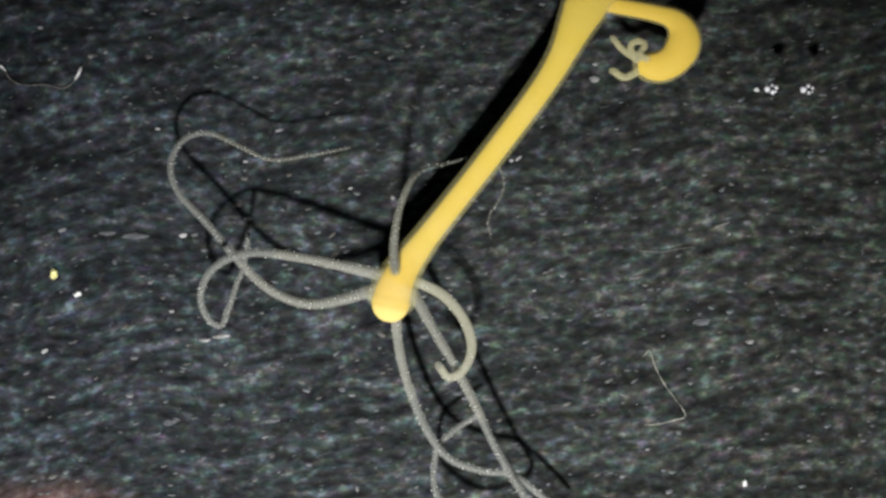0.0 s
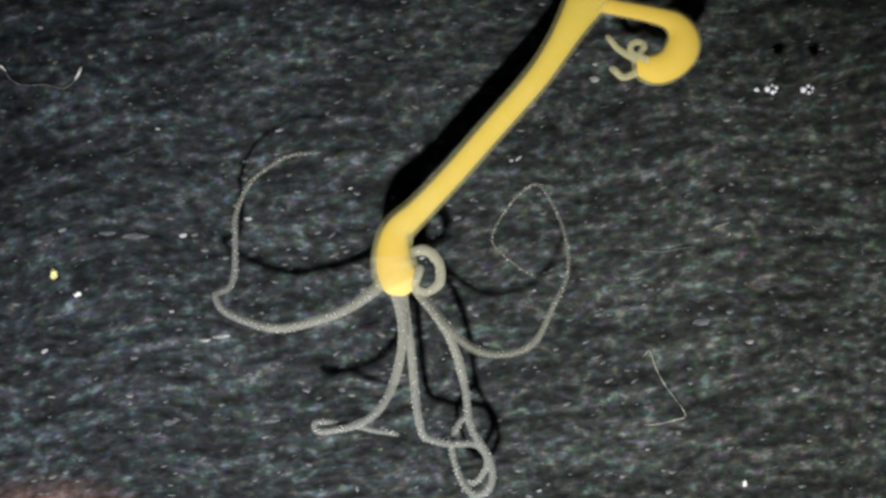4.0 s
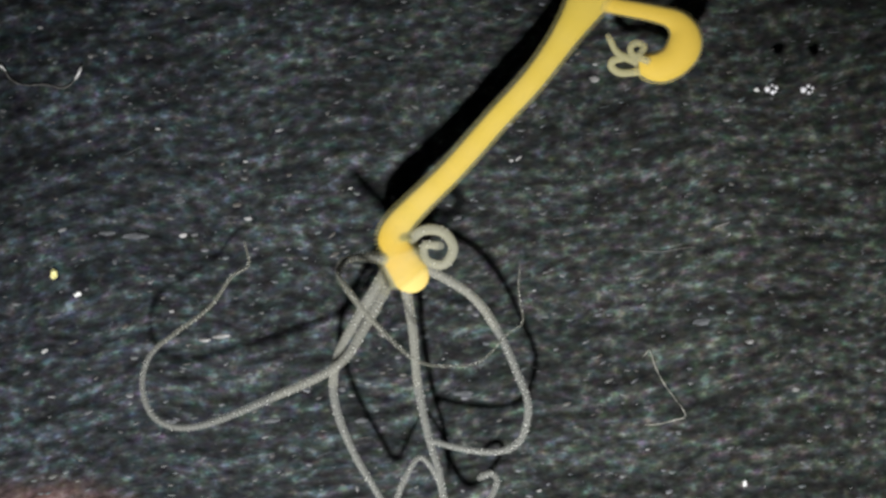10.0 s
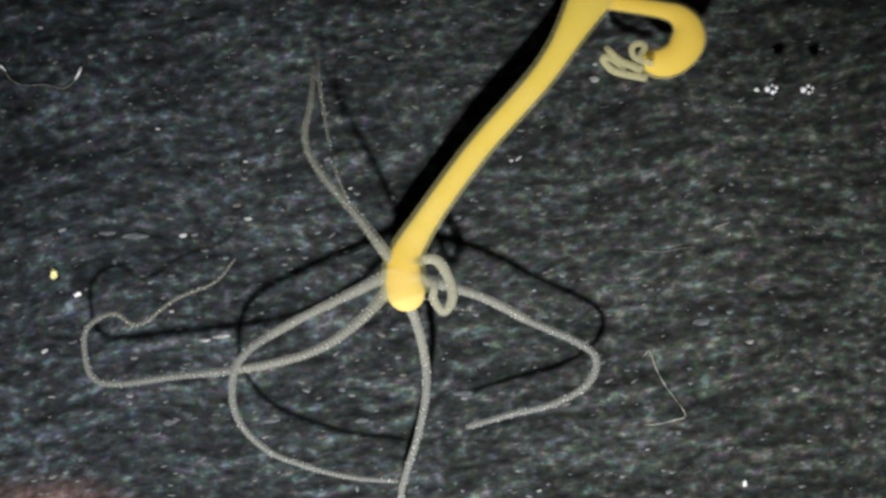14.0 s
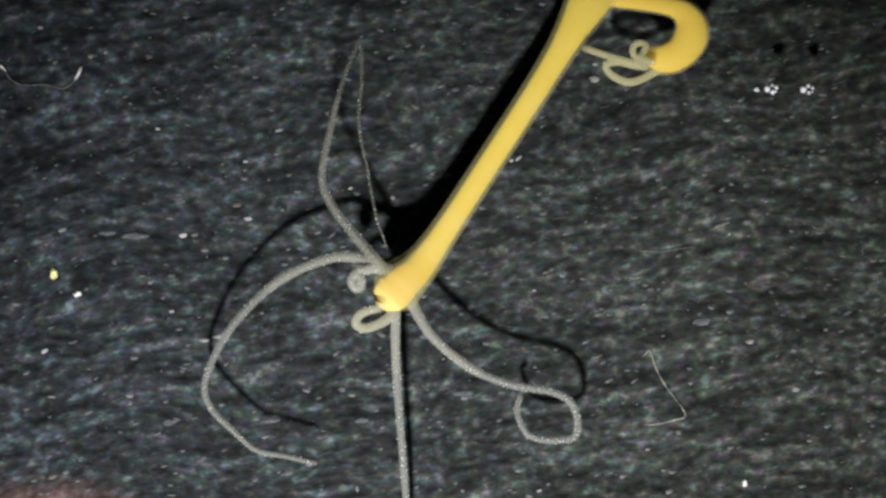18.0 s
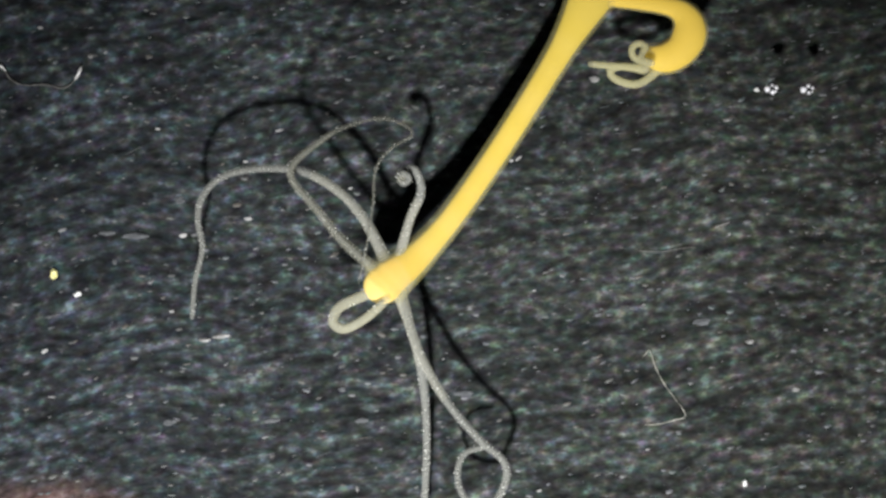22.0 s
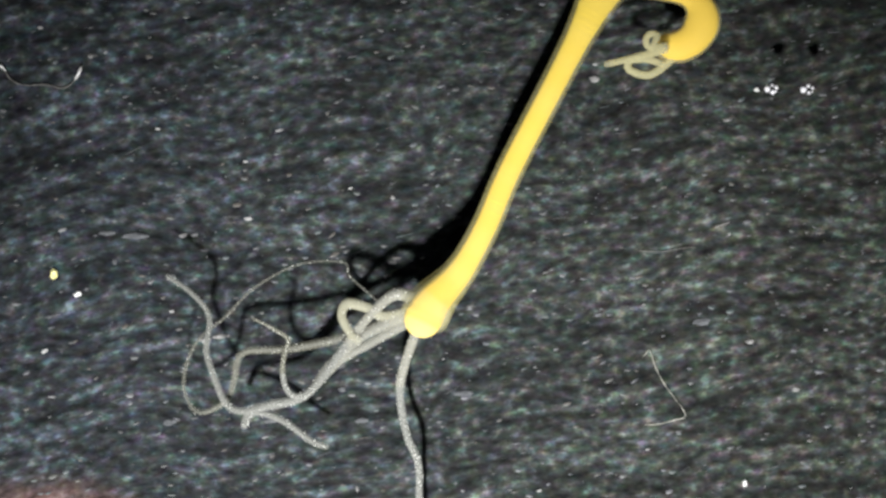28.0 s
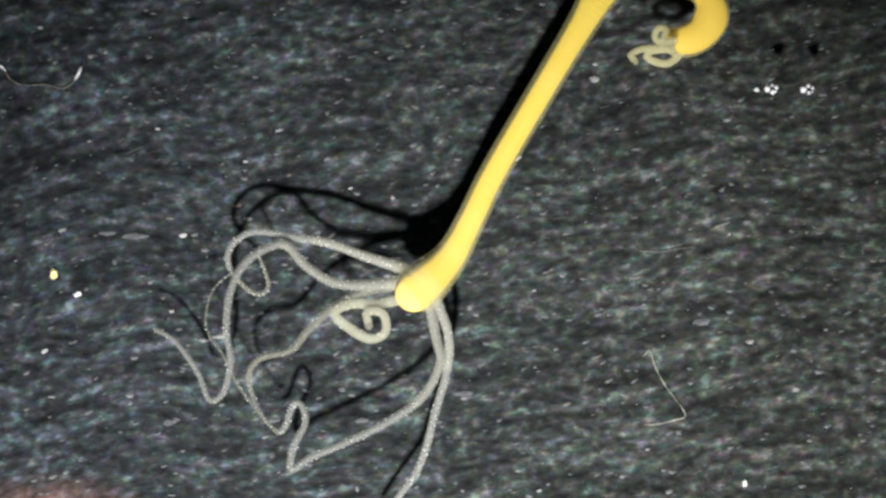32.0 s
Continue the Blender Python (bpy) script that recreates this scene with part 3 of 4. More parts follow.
chip(606, 690, 14, 9, 4, 0, HAZE, "pale grey grain on the bed", 15)
chip(640, 745, 26, 9, 4, 3, HAZE, "grey flake lying on the bed", 16)
chip(300, 748, 24, 10, 4, 8, HAZE, "grey flake lying on the bed", 17)
chip(480, 745, 30, 9, 3, 6, HAZE, "grey flake lying on the bed", 18)
chip(820, 697, 36, 9, 4, 3, HAZE, "grey flake lying on the bed", 19)
chip(160, 100, 9, 8, 5, 0, QUARTZ, "tiny bright grain on the bed", 20)
chip(101, 420, 12, 15, 4, 0, PITCH, "black grain on the bed", 21)
chip(240, 418, 46, 10, 4, 2, HAZE, "grey flake lying on the bed", 22)
chip(190, 413, 30, 8, 3, 0, HAZE, "grey flake lying on the bed", 23)
chip(632, 866, 5, 10, 4, 10, QUARTZ, "tiny bright grain on the bed", 24)
chip(695, 350, 8, 8, 4, 0, QUARTZ, "tiny bright grain on the bed", 25)
bead(1365, 158, 9, 64, 1)
bead(1429, 159, 9, 64, 2)


def motions():
    body = COLUMN.bend
    body(0, (72, 72, 73, 74, 75, 72, 62, 0), 688, 552, 702, 500, 740, 440, 868, 277, 976, 130, 1034, 14, 1098, -105, 1150, -215)
    body(1, (72, 72, 73, 74, 75, 72, 62, 0), 705, 540, 708, 495, 731, 445, 862, 276, 974, 130, 1034, 14, 1098, -105, 1150, -215)
    body(2, (72, 72, 73, 74, 75, 72, 62, 0), 722, 522, 702, 472, 714, 418, 858, 271, 970, 130, 1034, 14, 1098, -105, 1150, -215)
    body(3, (72, 72, 73, 74, 75, 72, 62, 0), 715, 506, 700, 462, 707, 412, 755, 366, 849, 260, 960, 130, 1032, 10, 1098, -105, 1150, -215)
    body(6, (72, 72, 73, 74, 75, 72, 62, 0), 706, 512, 692, 465, 698, 403, 803, 299, 880, 211, 953, 129, 1032, 12, 1098, -105, 1150, -215)
    body(9, (72, 72, 72, 73, 75, 72, 62, 0), 735, 502, 704, 455, 700, 402, 802, 296, 880, 208, 952, 128, 1032, 12, 1098, -105, 1150, -215)
    body(11, (72, 72, 72, 73, 75, 72, 62, 0), 733, 498, 708, 454, 706, 404, 805, 299, 881, 212, 955, 129, 1034, 12, 1098, -105, 1150, -215)
    body(13, (72, 72, 72, 73, 75, 72, 62, 0), 726, 522, 716, 475, 727, 425, 842, 272, 960, 130, 1034, 12, 1098, -105, 1150, -215)
    body(14.5, (76, 75, 74, 74, 75, 72, 62, 0), 718, 538, 712, 490, 730, 430, 838, 272, 963, 130, 1036, 10, 1098, -105, 1150, -215)
    body(16.5, (90, 85, 80, 75, 75, 72, 62, 0), 685, 552, 702, 505, 738, 445, 845, 280, 963, 130, 1036, 10, 1098, -105, 1150, -215)
    body(17, (90, 87, 83, 78, 75, 72, 62, 0), 672, 545, 698, 506, 742, 445, 850, 285, 963, 130, 1036, 10, 1098, -105, 1150, -215)
    body(18, (96, 94, 86, 79, 75, 72, 62, 0), 684, 530, 711, 501, 759, 450, 874, 276, 968, 130, 1038, 10, 1098, -105, 1150, -215)
    body(19, (98, 96, 88, 79, 75, 72, 62, 0), 687, 530, 714, 502, 775, 447, 886, 268, 975, 130, 1042, 10, 1098, -105, 1150, -215)
    body(21, (98, 96, 88, 79, 75, 72, 62, 0), 675, 518, 703, 490, 757, 448, 811, 390, 877, 290, 973, 130, 1042, 10, 1098, -105, 1150, -215)
    body(23, (98, 96, 88, 79, 75, 72, 62, 0), 660, 515, 688, 488, 739, 444, 863, 280, 964, 130, 1033, 10, 1095, -105, 1150, -215)
    body(25, (98, 96, 88, 79, 75, 72, 62, 0), 668, 522, 694, 494, 748, 448, 866, 280, 965, 130, 1036, 10, 1098, -105, 1150, -215)
    body(25.5, (96, 94, 86, 79, 75, 72, 62, 0), 677, 532, 706, 503, 752, 455, 862, 282, 964, 130, 1036, 10, 1098, -105, 1150, -215)
    body(27.5, (85, 82, 80, 78, 75, 72, 62, 0), 748, 585, 768, 540, 820, 480, 865, 400, 908, 294, 991, 130, 1057, 0, 1108, -108, 1150, -215)
    body(28, (85, 82, 80, 78, 75, 72, 62, 0), 742, 578, 766, 535, 816, 478, 860, 400, 903, 300, 991, 130, 1057, 0, 1108, -108, 1150, -215)
    body(30, (90, 85, 80, 78, 75, 72, 62, 0), 730, 555, 757, 518, 808, 465, 851, 395, 895, 300, 986, 130, 1055, 0, 1108, -108, 1150, -215)
    body(31, (90, 85, 80, 78, 75, 72, 62, 0), 730, 537, 758, 508, 805, 459, 844, 389, 888, 300, 983, 130, 1055, 0, 1108, -108, 1150, -215)
    body(32, (90, 85, 80, 78, 75, 72, 62, 0), 721, 528, 752, 502, 798, 455, 836, 385, 878, 300, 978, 130, 1055, 0, 1108, -108, 1150, -215)

    a = ARM_A.bend
    a(0, (85, 72, 66, 58), 690, 505, 600, 532, 540, 538, 480, 515, 430, 470, 370, 400, 315, 340, 302, 290, 325, 248, 370, 236, 430, 262, 480, 283, 550, 275, 617, 262)
    a(1, (85, 72, 64, 58), 690, 503, 600, 535, 530, 550, 460, 515, 410, 480, 360, 400, 325, 330, 325, 280, 350, 235, 395, 218, 425, 258, 500, 265, 545, 280, 600, 265)
    a(2, (90, 80, 64, 58), 690, 490, 620, 545, 510, 583, 440, 555, 400, 500, 370, 420, 325, 352, 365, 330, 385, 290, 395, 262, 460, 262, 530, 270, 585, 268)
    a(3, (95, 90, 64, 58), 685, 490, 600, 540, 500, 572, 420, 550, 380, 480, 325, 412, 370, 385, 400, 360, 412, 300, 450, 275, 520, 278, 585, 265)
    a(3.5, (95, 95, 64, 58), 690, 490, 610, 545, 500, 572, 430, 550, 375, 500, 400, 480, 410, 400, 412, 360, 440, 305, 500, 275, 568, 268)
    a(5.5, (100, 120, 70, 58), 690, 495, 630, 545, 570, 585, 490, 615, 390, 618, 392, 590, 410, 540, 425, 470, 445, 390, 485, 330, 510, 290, 555, 278)
    a(6, (100, 130, 70, 58), 690, 495, 630, 555, 580, 590, 500, 622, 430, 635, 375, 622, 390, 570, 405, 500, 440, 430, 480, 365, 497, 305, 550, 280)
    a(7, (95, 130, 80, 58), 685, 495, 630, 590, 560, 650, 480, 682, 400, 682, 350, 650, 350, 590, 380, 530, 420, 475, 460, 420, 476, 365)
    a(8, (90, 125, 80, 58), 685, 490, 640, 580, 590, 650, 500, 712, 400, 735, 330, 715, 312, 650, 330, 590, 370, 545, 410, 495, 455, 440, 462, 390)
    a(9, (90, 120, 85, 58), 690, 480, 640, 590, 590, 650, 500, 710, 380, 755, 310, 740, 285, 690, 300, 620, 345, 575, 400, 510, 448, 455, 443, 420)
    a(10, (90, 115, 90, 58), 698, 477, 648, 575, 596, 648, 480, 705, 350, 755, 280, 745, 252, 690, 265, 630, 310, 590, 370, 545, 410, 490, 440, 470, 433, 430)
    a(11, (90, 110, 90, 58), 698, 480, 665, 533, 627, 597, 584, 645, 530, 680, 450, 697, 340, 735, 280, 742, 240, 705, 245, 640, 262, 602, 310, 595, 350, 550, 400, 500, 430, 480, 427, 440)
    a(12, (90, 95, 80, 58), 700, 490, 640, 590, 560, 650, 480, 685, 330, 715, 240, 718, 205, 680, 215, 610, 250, 592, 290, 598, 330, 545, 380, 500, 415, 490, 425, 450)
    a(13, (90, 85, 80, 58), 705, 495, 640, 590, 560, 640, 440, 675, 300, 692, 210, 695, 180, 660, 178, 600, 215, 572, 270, 588, 320, 530, 370, 498, 410, 490, 422, 455)
    a(14, (90, 75, 80, 58), 700, 498, 640, 565, 560, 620, 450, 650, 300, 668, 210, 680, 165, 670, 150, 625, 155, 580, 200, 555, 245, 575, 310, 530, 380, 500, 415, 460)
    a(14.5, (90, 75, 80, 58), 700, 500, 640, 565, 560, 610, 450, 640, 300, 655, 190, 680, 145, 650, 130, 600, 150, 560, 205, 550, 235, 568, 300, 530, 370, 500, 410, 460)
    a(16.5, (90, 80, 80, 58), 690, 505, 620, 530, 550, 548, 450, 565, 380, 580, 310, 600, 260, 580, 230, 555, 260, 530, 330, 505, 370, 485)
    a(17, (105, 105, 105), 690, 490, 600, 488, 550, 505, 500, 535, 478, 543, 464, 539, 459, 550, 470, 556, 478, 546, 466, 541, 462, 552, 473, 553)
    a(18, (105, 104, 102, 100), 700, 490, 668, 476, 645, 478, 630, 484, 622, 499, 632, 512, 640, 498, 630, 487, 624, 501, 635, 508, 636, 494)
    a(19, (104, 102, 100, 98), 708, 488, 668, 456, 646, 468, 644, 492, 664, 504, 695, 505)
    a(20, (104, 102, 100, 98), 708, 484, 676, 452, 653, 464, 652, 488, 672, 498, 692, 495)
    a(21, (106, 114, 118), 715, 480, 718, 430, 700, 395, 675, 385, 657, 398, 649, 408, 656, 417, 664, 410, 656, 402, 650, 411, 658, 415)
    a(22, (110, 130, 130), 700, 480, 725, 390, 745, 340, 736, 303, 719, 299, 707, 311, 714, 325, 724, 316, 713, 307, 707, 319, 718, 322, 712, 313)
    a(23, (110, 115, 110, 100), 690, 470, 730, 370, 765, 330, 781, 290, 776, 262, 758, 256, 752, 272, 764, 286, 771, 270, 757, 262, 753, 278, 764, 276, 752, 262, 700, 262, 670, 275, 655, 315)
    a(24, (110, 105, 95, 90), 685, 465, 720, 385, 765, 330, 786, 296, 790, 272, 780, 262, 774, 274, 784, 281, 788, 270, 777, 267, 776, 277, 760, 256, 715, 252, 670, 262, 648, 282)
    a(25, (110, 105, 90, 80), 685, 480, 655, 410, 675, 350, 720, 300, 754, 265, 756, 232, 738, 218, 724, 230, 732, 246, 744, 234, 732, 224, 725, 238, 738, 242, 728, 236, 690, 248, 634, 270, 630, 310)
    a(25.5, (105, 90, 85, 80), 690, 495, 630, 430, 610, 370, 615, 310, 650, 270, 672, 250, 665, 220, 645, 222, 650, 245, 625, 275, 606, 278, 604, 300)
    a(27.5, (100, 95, 90), 735, 545, 660, 570, 620, 610, 560, 665, 510, 685, 475, 675, 470, 640, 490, 610, 500, 590, 478, 555, 455, 520)
    a(28, (100, 95, 90), 735, 528, 698, 522, 655, 558, 610, 615, 560, 680, 530, 702, 508, 690, 500, 655, 505, 620, 510, 600, 480, 580, 450, 565)
    a(29, (100, 100, 90), 735, 525, 700, 522, 655, 556, 605, 603, 572, 638, 565, 665, 580, 692, 560, 670, 530, 630, 510, 602, 470, 610, 435, 640, 445, 680)
    a(30, (95, 90, 90), 740, 510, 650, 515, 580, 540, 525, 560, 500, 590, 510, 625, 535, 632, 548, 600, 525, 565, 502, 545, 480, 560, 465, 572)
    a(31, (90, 85, 75), 735, 490, 650, 475, 580, 470, 500, 475, 450, 480, 425, 510, 440, 540, 470, 550, 490, 540, 500, 515, 490, 500, 460, 500)
    a(32, (90, 72, 70), 730, 480, 650, 455, 580, 430, 520, 420, 450, 410, 410, 435, 405, 470, 430, 505, 460, 522, 475, 505, 465, 470, 450, 440)

    b = ARM_B.bend
    b(0, (90, 105, 85, 70), 690, 490, 600, 470, 540, 458, 470, 448, 420, 452, 375, 478, 355, 520, 365, 560, 390, 577, 405, 545, 420, 500, 432, 470, 440, 415)
    b(1, (90, 100, 85, 70), 690, 490, 600, 488, 520, 478, 440, 482, 370, 485, 330, 520, 320, 570, 335, 598, 360, 570, 400, 520, 425, 470, 438, 435)
    b(2, (90, 100, 85, 70), 690, 485, 600, 492, 530, 495, 450, 510, 380, 545, 320, 590, 298, 625, 310, 645, 350, 620, 375, 590, 390, 540, 400, 510)
    b(3, (90, 110, 95, 80), 690, 490, 660, 560, 610, 630, 560, 660, 510, 680, 440, 685, 390, 670, 400, 655, 460, 660, 515, 675, 540, 670)
    b(3.5, (85, 110, 100, 80), 695, 490, 710, 580, 695, 660, 660, 720, 610, 750, 540, 755, 495, 748, 490, 725, 540, 725, 600, 735, 645, 735)
    b(5.5, (80, 70, 60), 690, 500, 695, 560, 690, 620, 690, 690, 710, 745, 745, 790, 800, 812, 830, 850)
    b(6, (80, 70, 60), 690, 500, 695, 560, 680, 640, 685, 710, 710, 770, 745, 800, 790, 830, 820, 860)
    b(7, (80, 70, 60), 690, 495, 692, 580, 692, 680, 705, 780, 735, 825, 765, 850, 800, 870)
    b(8, (80, 70, 60), 685, 490, 675, 580, 685, 690, 708, 750, 735, 800, 745, 850, 722, 890, 684, 888, 668, 862, 692, 812, 730, 786, 770, 812)
    b(9, (80, 70, 60), 690, 485, 655, 570, 640, 640, 640, 700, 672, 760, 698, 810, 712, 870, 700, 895, 704, 845, 739, 801, 775, 833, 785, 890)
    b(10, (80, 85, 80, 60), 688, 475, 630, 568, 595, 640, 592, 710, 620, 790, 660, 860, 690, 900, 720, 840, 745, 810, 775, 850, 785, 900)
    b(11, (80, 95, 90, 60), 690, 478, 657, 524, 608, 592, 562, 642, 537, 700, 540, 790, 580, 860, 630, 885, 680, 850, 730, 828, 765, 830)
    b(12, (80, 100, 90, 70), 700, 485, 620, 560, 550, 610, 490, 680, 470, 750, 490, 830, 540, 870, 600, 860, 680, 845, 745, 835)
    b(13, (85, 95, 85, 75), 705, 480, 620, 530, 540, 580, 460, 640, 435, 700, 440, 770, 480, 820, 530, 850, 600, 845, 670, 852, 725, 850)
    b(14, (85, 90, 75, 70), 700, 480, 610, 525, 520, 570, 440, 620, 412, 670, 420, 740, 470, 795, 540, 825, 620, 845, 700, 852)
    b(14.5, (85, 90, 70, 65), 700, 480, 610, 520, 520, 565, 440, 620, 412, 660, 415, 730, 460, 785, 530, 815, 620, 840, 705, 853)
    b(16.5, (90, 80, 62, 60), 690, 490, 600, 515, 520, 550, 450, 580, 400, 620, 375, 670, 378, 740, 420, 780, 500, 822, 580, 828, 640, 838)
    b(17, (95, 80, 65, 60), 685, 485, 600, 488, 540, 505, 470, 545, 410, 595, 375, 650, 365, 710, 385, 760, 440, 795, 500, 825, 610, 830)
    b(18, (105, 90, 70, 60), 695, 480, 620, 455, 560, 465, 490, 500, 430, 555, 390, 610, 362, 680, 375, 725, 420, 770, 455, 798, 505, 808, 555, 820)
    b(19, (110, 90, 70, 60), 700, 480, 640, 465, 560, 470, 490, 500, 430, 545, 380, 590, 350, 630, 340, 680, 370, 720, 400, 755, 450, 775, 500, 802)
    b(20, (110, 95, 70, 60), 700, 480, 640, 455, 560, 460, 490, 462, 430, 485, 380, 540, 355, 600, 340, 650, 345, 690, 390, 725, 455, 772)
    b(21, (110, 95, 80, 65), 710, 480, 660, 425, 600, 400, 540, 388, 470, 376, 410, 395, 370, 440, 358, 510, 360, 580, 352, 620, 375, 670, 410, 698)
    b(22, (110, 110, 90, 75), 690, 475, 645, 390, 600, 340, 540, 305, 470, 298, 400, 310, 360, 345, 350, 390, 358, 440, 345, 500, 340, 560)
    b(23, (110, 125, 110, 85), 680, 470, 640, 400, 610, 320, 575, 270, 520, 242, 460, 248, 380, 280, 295, 300, 300, 318, 330, 330, 350, 410)
    b(24, (110, 130, 125, 110), 675, 480, 640, 420, 610, 350, 590, 270, 565, 210, 520, 190, 450, 192, 390, 210, 350, 245, 355, 265, 345, 262, 343, 252, 352, 249, 357, 259, 348, 264, 346, 254, 354, 254)
    b(25, (110, 110, 130, 130), 680, 485, 590, 472, 520, 450, 460, 400, 425, 340, 425, 280, 455, 200, 435, 208, 405, 215, 377, 206, 369, 209, 370, 199, 379, 199, 379, 208, 370, 208, 373, 200)
    b(25.5, (100, 105, 120, 120), 690, 530, 600, 535, 510, 545, 450, 530, 400, 470, 382, 400, 390, 340, 410, 298, 400, 270, 385, 245, 348, 232)
    b(27.5, (85, 90, 100, 75), 745, 555, 640, 610, 570, 660, 500, 690, 450, 702, 410, 690, 380, 650, 365, 590, 368, 530, 360, 490, 330, 460, 298, 430)
    b(28, (85, 90, 90, 75), 740, 550, 650, 590, 590, 640, 540, 700, 480, 715, 430, 728, 400, 715, 380, 670, 365, 620, 370, 560, 340, 520, 298, 490)
    b(29, (85, 85, 80, 70), 740, 545, 680, 585, 620, 640, 540, 670, 460, 700, 400, 720, 360, 710, 340, 660, 355, 620, 335, 580, 318, 540)
    b(30, (85, 80, 75, 70), 740, 525, 660, 560, 600, 590, 550, 625, 470, 650, 400, 670, 365, 690, 330, 655, 350, 655, 345, 620, 335, 590, 308, 555)
    b(31, (88, 80, 75, 70), 735, 495, 650, 480, 560, 500, 500, 490, 460, 545, 440, 600, 425, 680, 400, 710, 355, 722, 345, 700, 360, 665, 330, 610, 295, 575)
    b(32, (88, 85, 75, 65), 730, 495, 650, 505, 590, 500, 540, 470, 500, 432, 440, 460, 410, 510, 400, 580, 408, 640, 395, 695, 370, 708, 350, 660, 310, 605, 275, 583)

    c = ARM_C.bend
    c(0, (110, 150, 165, 150, 60, 40, 40, 45, 55, 60), 700, 490, 697, 430, 710, 360, 740, 305, 790, 290, 850, 278, 885, 300, 890, 340, 865, 385, 868, 420)
    c(1, (110, 150, 170, 140, 55, 40, 40, 45, 50, 50, 60, 65), 703, 480, 700, 400, 715, 325, 750, 280, 830, 262, 885, 270, 893, 310, 885, 345, 865, 390, 880, 400, 885, 430, 890, 480)
    c(2, (120, 160, 110, 70), 695, 465, 740, 455, 800, 425, 850, 370, 880, 310, 905, 255, 903, 310, 880, 370, 892, 402, 870, 440, 905, 470, 945, 492)
    c(3, (110, 125, 100, 65), 720, 490, 780, 545, 850, 578, 910, 570, 950, 520, 962, 450, 985, 375, 955, 320, 925, 270, 903, 330, 882, 390, 895, 402, 875, 440, 945, 490)
    c(3.5, (105, 120, 90, 65), 720, 485, 790, 560, 850, 598, 910, 600, 955, 570, 975, 500, 1000, 430, 980, 350, 935, 295, 900, 340, 880, 390, 870, 430, 900, 460, 945, 490)
    c(5.5, (90, 110, 110, 65), 710, 500, 760, 600, 800, 680, 870, 708, 940, 700, 1000, 655, 1018, 580, 1010, 480, 985, 420, 950, 395, 895, 400, 880, 430, 910, 470, 950, 495)
    c(6, (90, 110, 100, 65), 710, 500, 745, 600, 790, 690, 850, 735, 930, 738, 990, 705, 1005, 620, 1005, 550, 985, 470, 950, 425, 895, 405, 880, 440, 910, 475, 950, 495)
    c(7, (90, 110, 100, 65), 705, 495, 725, 620, 750, 720, 800, 780, 870, 800, 960, 792, 972, 720, 982, 650, 975, 570, 955, 490, 945, 440, 900, 425, 905, 460, 940, 490)
    c(8, (90, 105, 80, 65), 700, 490, 715, 620, 745, 710, 800, 780, 860, 803, 890, 800, 910, 760, 940, 720, 942, 660, 975, 610, 960, 550, 955, 480, 920, 440, 910, 430, 930, 490)
    c(9, (85, 80, 70, 65), 695, 490, 690, 580, 730, 660, 790, 715, 840, 722, 880, 700, 905, 675, 935, 640, 945, 580, 960, 520, 930, 490, 915, 450)
    c(10, (110, 190, 110, 75, 65), 695, 460, 625, 455, 600, 480, 620, 520, 680, 590, 740, 640, 800, 648, 850, 640, 900, 590, 925, 570, 918, 520, 920, 470)
    c(11, (110, 210, 150, 85, 65), 695, 445, 600, 405, 525, 388, 540, 430, 600, 480, 660, 540, 740, 575, 820, 588, 868, 560, 895, 530, 915, 500)
    c(12, (100, 150, 230, 90, 45, 55), 695, 445, 610, 395, 540, 350, 500, 300, 495, 265, 520, 330, 590, 430, 680, 500, 740, 555, 800, 560, 850, 548, 890, 525)
    c(13, (100, 150, 230, 90, 45, 55), 700, 455, 620, 395, 555, 335, 520, 270, 515, 180, 530, 240, 600, 400, 690, 490, 760, 530, 820, 548, 870, 540)
    c(14, (100, 150, 230, 90, 45, 55), 700, 470, 630, 380, 570, 310, 540, 250, 550, 180, 558, 110, 570, 180, 600, 320, 680, 460, 740, 520, 800, 545, 840, 550)
    c(14.5, (100, 150, 230, 90, 45, 55), 700, 475, 640, 390, 580, 320, 553, 250, 565, 160, 578, 90, 580, 180, 600, 320, 690, 470, 760, 530, 825, 553)
    c(16.5, (110, 150, 260, 220, 120), 695, 490, 640, 400, 605, 330, 590, 250, 600, 150, 610, 40, 625, 120, 640, 220, 670, 340, 690, 430, 730, 500)
    c(17, (110, 150, 260, 220, 130), 690, 495, 635, 410, 605, 330, 595, 260, 612, 150, 620, 45, 628, 120, 640, 220, 660, 320, 675, 400, 690, 435)
    c(18, (110, 160, 255, 220, 130), 690, 490, 630, 420, 585, 360, 570, 310, 585, 230, 605, 150, 635, 80, 640, 140, 635, 220, 650, 300, 665, 380, 685, 440)
    c(19, (110, 160, 255, 220, 130), 690, 490, 610, 410, 575, 370, 565, 320, 580, 240, 598, 160, 625, 108, 670, 110, 685, 150, 650, 210, 650, 290, 660, 370, 665, 410, 685, 440)
    c(20, (110, 160, 255, 220, 130), 690, 490, 610, 430, 565, 390, 560, 340, 575, 260, 590, 180, 610, 140, 670, 130, 695, 180, 670, 250, 665, 330, 665, 400, 690, 445)
    c(21, (110, 150, 240, 220, 130), 690, 495, 640, 450, 590, 410, 545, 375, 535, 335, 555, 290, 590, 240, 650, 210, 690, 230, 665, 290, 658, 360, 655, 400, 640, 450)
    c(22, (110, 130, 220, 220, 130), 680, 490, 610, 430, 560, 370, 518, 320, 520, 290, 560, 255, 610, 225, 680, 210, 730, 235, 690, 265, 665, 300, 660, 360, 650, 430, 635, 500)
